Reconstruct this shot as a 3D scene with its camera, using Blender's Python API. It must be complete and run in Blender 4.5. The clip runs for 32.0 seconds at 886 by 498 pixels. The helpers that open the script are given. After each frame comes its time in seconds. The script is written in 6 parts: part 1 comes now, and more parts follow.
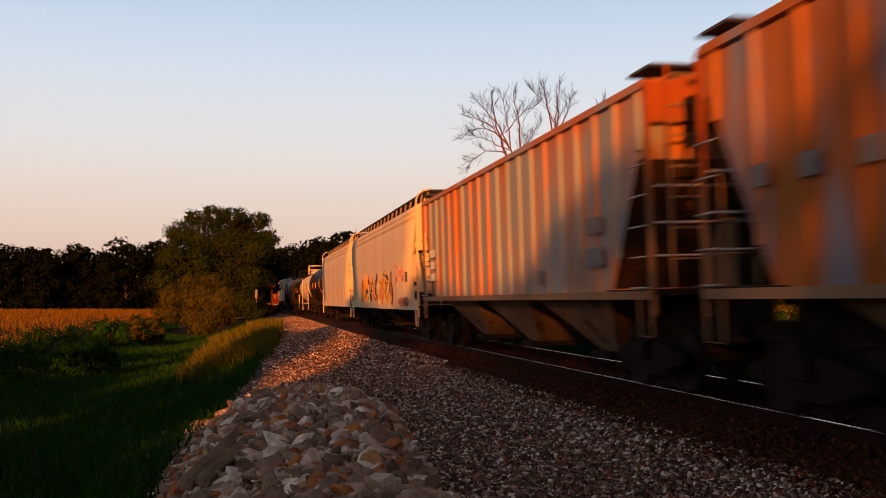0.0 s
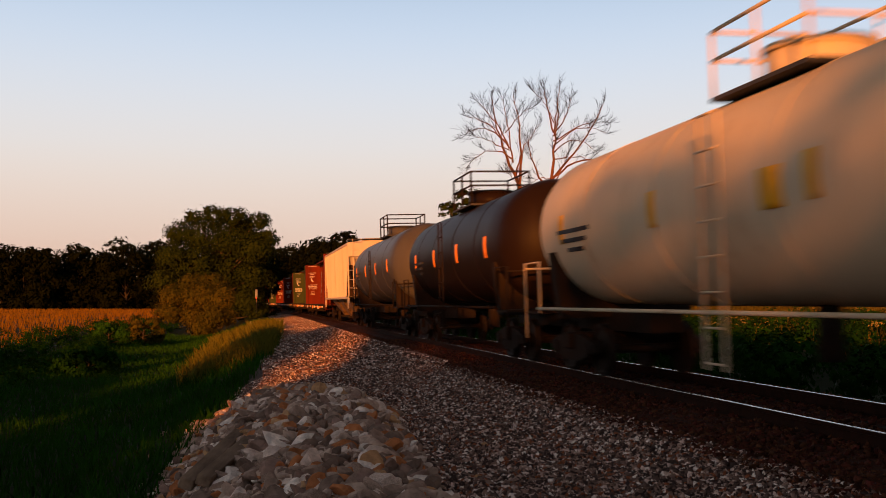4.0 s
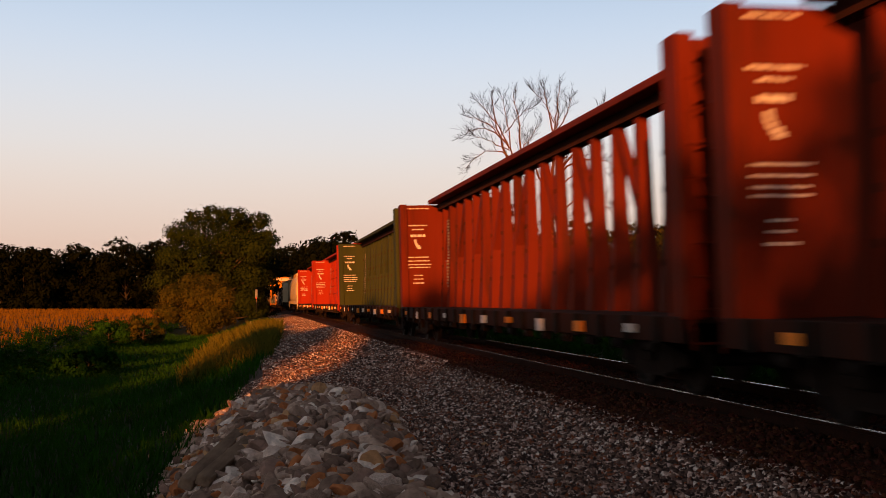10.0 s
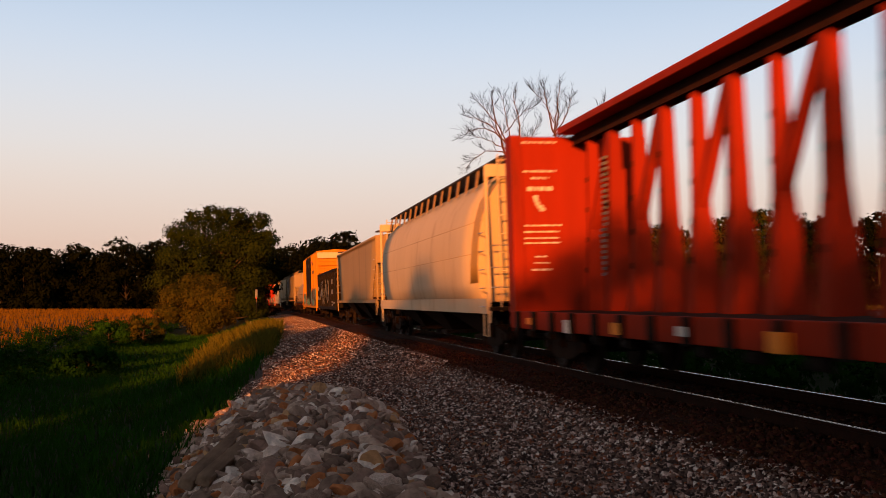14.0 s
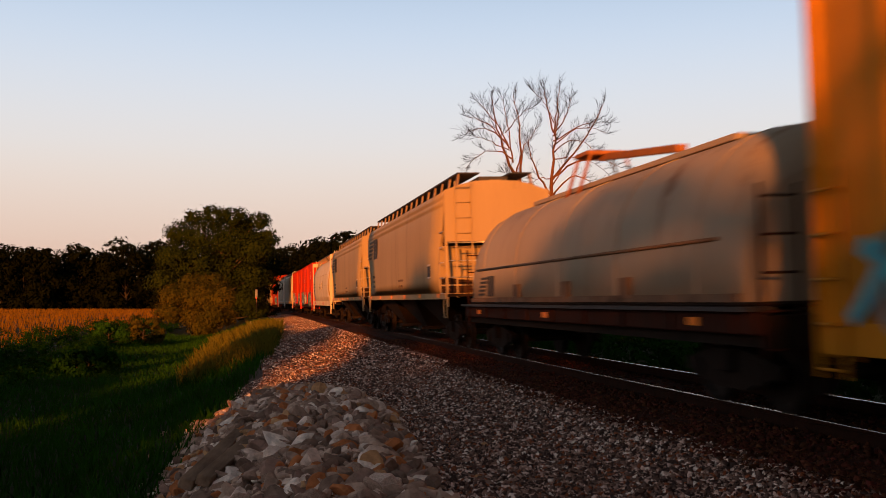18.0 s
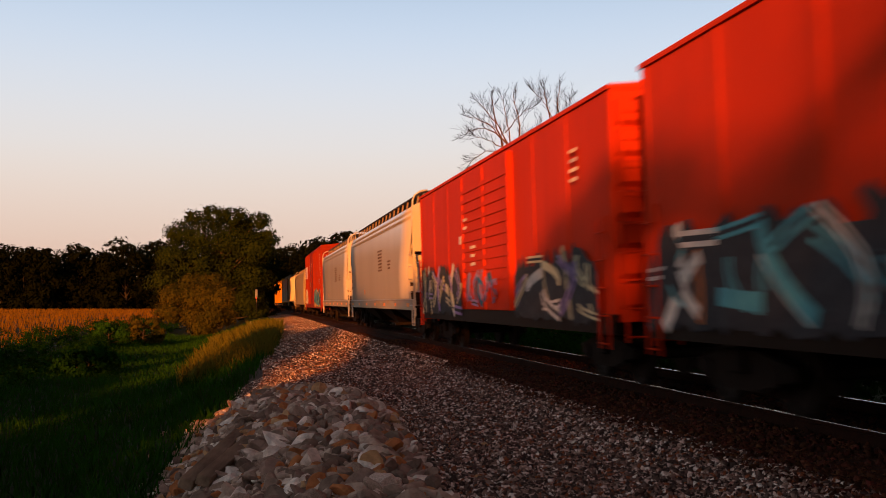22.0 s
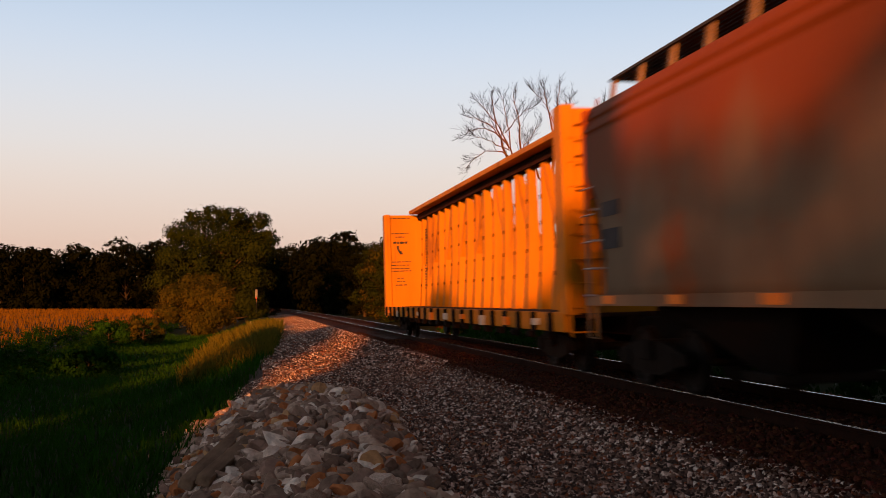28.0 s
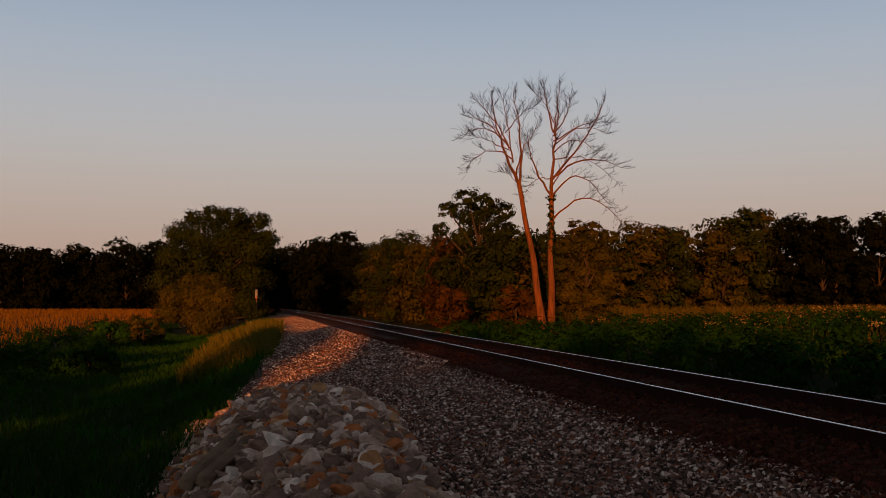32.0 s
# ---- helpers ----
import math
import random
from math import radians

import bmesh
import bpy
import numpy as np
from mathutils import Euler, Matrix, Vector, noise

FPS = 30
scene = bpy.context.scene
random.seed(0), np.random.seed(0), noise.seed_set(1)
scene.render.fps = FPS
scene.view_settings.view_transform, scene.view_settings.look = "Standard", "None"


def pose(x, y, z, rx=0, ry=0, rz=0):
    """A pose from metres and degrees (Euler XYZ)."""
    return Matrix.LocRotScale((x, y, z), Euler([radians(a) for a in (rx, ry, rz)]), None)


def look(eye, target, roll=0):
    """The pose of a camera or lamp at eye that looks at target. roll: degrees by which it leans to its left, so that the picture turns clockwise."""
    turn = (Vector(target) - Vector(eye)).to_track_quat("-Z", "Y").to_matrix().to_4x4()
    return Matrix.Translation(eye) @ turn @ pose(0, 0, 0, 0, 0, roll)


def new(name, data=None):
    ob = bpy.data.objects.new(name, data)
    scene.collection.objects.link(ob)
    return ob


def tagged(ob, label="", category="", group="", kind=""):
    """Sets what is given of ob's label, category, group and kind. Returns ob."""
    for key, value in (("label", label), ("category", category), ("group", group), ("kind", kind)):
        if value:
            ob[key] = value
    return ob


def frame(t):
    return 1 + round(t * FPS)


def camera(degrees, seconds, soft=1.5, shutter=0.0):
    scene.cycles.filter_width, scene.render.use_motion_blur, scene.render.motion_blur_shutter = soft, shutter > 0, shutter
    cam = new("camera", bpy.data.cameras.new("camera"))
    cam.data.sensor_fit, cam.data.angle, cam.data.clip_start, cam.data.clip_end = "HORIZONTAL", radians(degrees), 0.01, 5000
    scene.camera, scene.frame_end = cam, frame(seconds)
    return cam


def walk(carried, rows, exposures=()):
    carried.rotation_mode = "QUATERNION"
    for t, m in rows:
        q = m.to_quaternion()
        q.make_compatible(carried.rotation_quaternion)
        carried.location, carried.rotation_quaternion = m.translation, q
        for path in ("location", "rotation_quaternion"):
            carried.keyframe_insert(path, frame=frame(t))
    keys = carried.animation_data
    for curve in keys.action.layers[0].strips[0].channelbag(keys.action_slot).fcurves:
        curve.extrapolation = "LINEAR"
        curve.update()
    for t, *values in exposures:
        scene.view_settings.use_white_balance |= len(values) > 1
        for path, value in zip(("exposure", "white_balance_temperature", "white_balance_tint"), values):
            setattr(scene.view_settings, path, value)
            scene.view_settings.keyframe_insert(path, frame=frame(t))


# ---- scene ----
cam = camera(47.3, 32.0, soft=0.85, shutter=0.42)
EYE = (0.0, 0.0, 1.265)
still = pose(*EYE, 90 + 2.988, 0, 0)
walk(cam, [(0.0, still), (32.0, still)],
     exposures=[(0.0, 0.75), (31.5, 0.75), (31.75, 0.53), (32.0, 0.0)])

# ---------------------------------------------------------------- the track's line
# s: metres along the track from abeam of the camera, away from it; l: metres to the right of its centre
BANK = math.degrees(0.0426 / 1.505)
SPEED = 22.363


def heading(s):
    s = max(-40.0, min(235.0, s))
    return 0.1967 - 0.000241 * s + 0.000002 * s * s


def lay_line():
    step, table = 1.0, {}
    x, y = 6.9517 * math.cos(0.1967), 6.9517 * math.sin(0.1967)
    table[0] = (x, y)
    for k in range(0, 1000):
        a = heading(k + 0.5)
        x, y = x - math.sin(a) * step, y + math.cos(a) * step
        table[k + 1] = (x, y)
    x, y = table[0]
    for k in range(0, -1000, -1):
        a = heading(k - 0.5)
        x, y = x + math.sin(a) * step, y - math.cos(a) * step
        table[k - 1] = (x, y)
    return table


LINE = lay_line()
LINE_Y = np.array([LINE[k][1] for k in range(-1000, 1001)])
LINE_X = np.array([LINE[k][0] for k in range(-1000, 1001)])


def on_track(s, l=0.0, z=0.0):
    """The pose of something that stands on the track, banked with it."""
    k = math.floor(s)
    f = s - k
    x = LINE[k][0] * (1 - f) + LINE[k + 1][0] * f
    y = LINE[k][1] * (1 - f) + LINE[k + 1][1] * f
    return pose(x, y, 0, 0, 0, math.degrees(heading(s))) @ pose(0, 0, 0, 0, -BANK, 0) @ pose(l, 0, z)


def track_x(y):
    return np.interp(y, LINE_Y, LINE_X)


def side_of(x, y):
    """Metres to the right of the track's centre."""
    return (x - track_x(y)) * 0.98


def beside(s, l):
    p = on_track(s, l)
    return p.translation.x, p.translation.y


def smooth(a, b, v):
    t = np.clip((v - a) / (b - a), 0, 1)
    return t * t * (3 - 2 * t)


PROFILE_L = [-4000, -60, -24, -19, -15.5, -12, -9.5, -7.6, -6.4, -5.2, -3.2, -2.1, -1.3, 1.3, 2.1, 3.4, 6, 12, 25, 60, 4000]
PROFILE_Z = [-0.7, -0.7, -0.75, -1.0, -1.75, -2.0, -1.75, -1.15, -0.62, -0.5, -0.42, -0.27, -0.215, -0.165, -0.22, -0.75, -1.0, -0.7, -0.25, 0.1, 0.2]


def ground_z(x, y):
    return np.interp(side_of(x, y), PROFILE_L, PROFILE_Z)


# ---------------------------------------------------------------- light
SUN_TRAVEL = 8.7     # degrees to the right of straight ahead in which the sunlight runs
SUN_HEIGHT = 7.5
SKY_TONES = [(0.0, (0.74, 0.43, 0.34)), (1.0, (0.07, 0.061, 0.055)), (0.06, (0.86, 0.58, 0.465)), (0.15, (0.945, 0.85, 0.755)), (0.29, (0.60, 0.79, 1.05)), (0.48, (0.17, 0.147, 0.128))]
world = bpy.data.worlds.new("evening")
scene.world = world
world.use_nodes = True
wt = world.node_tree
sky = wt.nodes.new("ShaderNodeTexSky")
sky.sky_type, sky.sun_disc = "NISHITA", False
sky.sun_elevation = radians(SUN_HEIGHT)
sky.sun_rotation = radians(180 + SUN_TRAVEL)
sky.altitude, sky.air_density, sky.dust_density, sky.ozone_density = 150, 1.0, 1.0, 3.0
# the clear evening sky pales and turns rosy towards the horizon
sky_co = wt.nodes.new("ShaderNodeTexCoord")
sky_up = wt.nodes.new("ShaderNodeSeparateXYZ")
wt.links.new(sky_co.outputs["Generated"], sky_up.inputs[0])
tint = wt.nodes.new("ShaderNodeValToRGB")
wt.links.new(sky_up.outputs[2], tint.inputs[0])
tint.color_ramp.interpolation = "B_SPLINE"
for k, (at, c) in enumerate(SKY_TONES):
    el_ = tint.color_ramp.elements[k] if k < 2 else tint.color_ramp.elements.new(at)
    el_.position, el_.color = at, (*[v / 0.15 * 0.1 for v in c], 1)
sky_mix = wt.nodes.new("ShaderNodeMix")
sky_mix.data_type = "RGBA"
sky_mix.inputs[0].default_value = 0.88
wt.links.new(sky.outputs[0], sky_mix.inputs[6])
sky_gain = wt.nodes.new("ShaderNodeMix")
sky_gain.data_type, sky_gain.blend_type = "RGBA", "MULTIPLY"
sky_gain.inputs[0].default_value = 1.0
sky_gain.inputs[7].default_value = (10, 10, 10, 1)
wt.links.new(tint.outputs[0], sky_gain.inputs[6])
wt.links.new(sky_gain.outputs[2], sky_mix.inputs[7])
wt.links.new(sky_mix.outputs[2], wt.nodes["Background"].inputs[0])
wt.nodes["Background"].inputs[1].default_value = 0.0875

sun = new("sun", bpy.data.lights.new("sun", "SUN"))
sun.data.energy, sun.data.angle, sun.data.color = 5.8, radians(0.53), (1.0, 0.30, 0.045)
az, el = radians(SUN_TRAVEL), radians(SUN_HEIGHT)
sun.matrix_world = look((0, 0, 60), (math.sin(az) * math.cos(el), math.cos(az) * math.cos(el), 60 - math.sin(el)))

# ---------------------------------------------------------------- materials


def mat(name, a, b=None, rough=0.6, metal=0.0, scale=3.0, bump=0.0, bump_scale=40.0, stain=None, stain_scale=1.2,
        stain_amount=0.5, stretch=(1, 1, 1), vary=0.0, spec=0.5, island=False, fade=None):
    """A surface of two mixed tones, with stains of a third, fine relief, and a tone that varies from piece to piece."""
    m = bpy.data.materials.new(name)
    m.use_nodes = True
    t = m.node_tree
    bsdf = t.nodes["Principled BSDF"]
    b = b or tuple(c * 0.75 for c in a)
    co = t.nodes.new("ShaderNodeTexCoord")
    mp = t.nodes.new("ShaderNodeMapping")
    mp.inputs["Scale"].default_value = stretch
    t.links.new(co.outputs["Object"], mp.inputs[0])
    n = t.nodes.new("ShaderNodeTexNoise")
    n.inputs["Scale"].default_value, n.inputs["Detail"].default_value, n.inputs["Roughness"].default_value = scale, 8, 0.65
    t.links.new(mp.outputs[0], n.inputs["Vector"])
    ramp = t.nodes.new("ShaderNodeMapRange")
    ramp.inputs[1].default_value, ramp.inputs[2].default_value = 0.35, 0.65
    t.links.new(n.outputs[0], ramp.inputs[0])
    mix = t.nodes.new("ShaderNodeMix")
    mix.data_type = "RGBA"
    mix.inputs[6].default_value, mix.inputs[7].default_value = (*a, 1), (*b, 1)
    t.links.new(ramp.outputs[0], mix.inputs[0])
    out = mix.outputs[2]
    if stain:
        n2 = t.nodes.new("ShaderNodeTexNoise")
        n2.inputs["Scale"].default_value, n2.inputs["Detail"].default_value, n2.inputs["Roughness"].default_value = stain_scale, 10, 0.7
        t.links.new(mp.outputs[0], n2.inputs["Vector"])
        r2 = t.nodes.new("ShaderNodeMapRange")
        edge = 0.72 - 0.4 * stain_amount
        r2.inputs[1].default_value, r2.inputs[2].default_value = edge, edge + 0.12
        t.links.new(n2.outputs[0], r2.inputs[0])
        mix2 = t.nodes.new("ShaderNodeMix")
        mix2.data_type = "RGBA"
        mix2.inputs[7].default_value = (*stain, 1)
        t.links.new(r2.outputs[0], mix2.inputs[0])
        t.links.new(out, mix2.inputs[6])
        out = mix2.outputs[2]
    if fade:
        # a coat that has run down from above with a ragged edge: colour, heights, raggedness
        xyz = t.nodes.new("ShaderNodeSeparateXYZ")
        t.links.new(co.outputs["Object"], xyz.inputs[0])
        n4 = t.nodes.new("ShaderNodeTexNoise")
        n4.inputs["Scale"].default_value, n4.inputs["Detail"].default_value = 0.9, 6
        t.links.new(mp.outputs[0], n4.inputs["Vector"])
        rag = t.nodes.new("ShaderNodeMath")
        rag.operation = "MULTIPLY_ADD"
        rag.inputs[1].default_value = fade[3] * 2
        t.links.new(n4.outputs[0], rag.inputs[0])
        t.links.new(xyz.outputs[2], rag.inputs[2])
        r4 = t.nodes.new("ShaderNodeMapRange")
        r4.interpolation_type = "SMOOTHSTEP"
        r4.inputs[1].default_value, r4.inputs[2].default_value = fade[1] + fade[3], fade[2] + fade[3]
        t.links.new(rag.outputs[0], r4.inputs[0])
        mix4 = t.nodes.new("ShaderNodeMix")
        mix4.data_type = "RGBA"
        mix4.inputs[7].default_value = (*fade[0], 1)
        t.links.new(r4.outputs[0], mix4.inputs[0])
        t.links.new(out, mix4.inputs[6])
        out = mix4.outputs[2]
    if vary:
        src = t.nodes.new("ShaderNodeNewGeometry").outputs["Random Per Island"] if island else t.nodes.new("ShaderNodeObjectInfo").outputs["Random"]
        mr = t.nodes.new("ShaderNodeMapRange")
        mr.inputs[3].default_value, mr.inputs[4].default_value = 1 - vary, 1 + vary
        t.links.new(src, mr.inputs[0])
        hs = t.nodes.new("ShaderNodeHueSaturation")
        t.links.new(mr.outputs[0], hs.inputs["Value"])
        mh = t.nodes.new("ShaderNodeMapRange")
        mh.inputs[3].default_value, mh.inputs[4].default_value = 0.5 - vary * 0.028, 0.5 + vary * 0.028
        mu = t.nodes.new("ShaderNodeMath")
        mu.operation = "MULTIPLY"
        mu.inputs[1].default_value = 7.31
        fr = t.nodes.new("ShaderNodeMath")
        fr.operation = "FRACT"
        t.links.new(src, mu.inputs[0])
        t.links.new(mu.outputs[0], fr.inputs[0])
        t.links.new(fr.outputs[0], mh.inputs[0])
        t.links.new(mh.outputs[0], hs.inputs["Hue"])
        t.links.new(out, hs.inputs["Color"])
        out = hs.outputs[0]
    t.links.new(out, bsdf.inputs["Base Color"])
    bsdf.inputs["Roughness"].default_value = rough
    bsdf.inputs["Metallic"].default_value = metal
    bsdf.inputs["Specular IOR Level"].default_value = spec
    if bump:
        n3 = t.nodes.new("ShaderNodeTexNoise")
        n3.inputs["Scale"].default_value, n3.inputs["Detail"].default_value = bump_scale, 6
        t.links.new(mp.outputs[0], n3.inputs["Vector"])
        bp = t.nodes.new("ShaderNodeBump")
        bp.inputs["Strength"].default_value, bp.inputs["Distance"].default_value = bump, 0.02
        t.links.new(n3.outputs[0], bp.inputs["Height"])
        t.links.new(bp.outputs[0], bsdf.inputs["Normal"])
    return m


def leaf_mat(name, a, b, vary=0.16):
    m = mat(name, a, b, rough=0.85, scale=0.42, vary=vary, island=True, spec=0.015)
    bsdf = m.node_tree.nodes["Principled BSDF"]
    bsdf.inputs["Transmission Weight"].default_value = 0.0
    return m


def stone_mat(name, palette, island, bump=0.6, bump_scale=30, grain=9.0):
    """Broken stone: every piece takes a tone from the palette (share, colour), with grain and stains within it."""
    m = mat(name, (1.12, 1.10, 1.08), (0.62, 0.60, 0.60), rough=0.9, scale=grain, bump=bump, bump_scale=bump_scale, spec=0.08)
    t = m.node_tree
    bsdf = t.nodes["Principled BSDF"]
    src = t.nodes.new("ShaderNodeNewGeometry").outputs["Random Per Island"] if island else t.nodes.new("ShaderNodeObjectInfo").outputs["Random"]
    ramp = t.nodes.new("ShaderNodeValToRGB")
    ramp.color_ramp.interpolation = "CONSTANT"
    at = 0.0
    for k, (share, c) in enumerate(palette):
        el_ = ramp.color_ramp.elements[0] if k == 0 else ramp.color_ramp.elements.new(at)
        el_.position, el_.color = at, (*c, 1)
        at += share
    ramp.color_ramp.elements.remove(ramp.color_ramp.elements[-1])
    t.links.new(src, ramp.inputs[0])
    mul = t.nodes.new("ShaderNodeMix")
    mul.data_type, mul.blend_type = "RGBA", "MULTIPLY"
    mul.inputs[0].default_value = 1.0
    t.links.new(ramp.outputs[0], mul.inputs[6])
    t.links.new(bsdf.inputs["Base Color"].links[0].from_socket, mul.inputs[7])
    t.links.new(mul.outputs[2], bsdf.inputs["Base Color"])
    return m


GRAVEL = ((0.24, (0.066, 0.040, 0.033)), (0.16, (0.135, 0.080, 0.064)), (0.14, (0.22, 0.135, 0.105)), (0.11, (0.32, 0.195, 0.15)), (0.09, (0.29, 0.092, 0.042)),
          (0.11, (0.48, 0.32, 0.26)), (0.09, (0.74, 0.54, 0.45)), (0.06, (0.98, 0.84, 0.74)))
ROCKS = ((0.16, (0.20, 0.13, 0.098)), (0.19, (0.34, 0.225, 0.17)), (0.16, (0.50, 0.35, 0.27)), (0.12, (0.68, 0.52, 0.43)), (0.11, (0.46, 0.165, 0.062)),
         (0.06, (0.50, 0.28, 0.14)), (0.14, (0.29, 0.18, 0.14)), (0.06, (0.86, 0.72, 0.62)))
STREAK = (1.0, 0.8, 0.10)
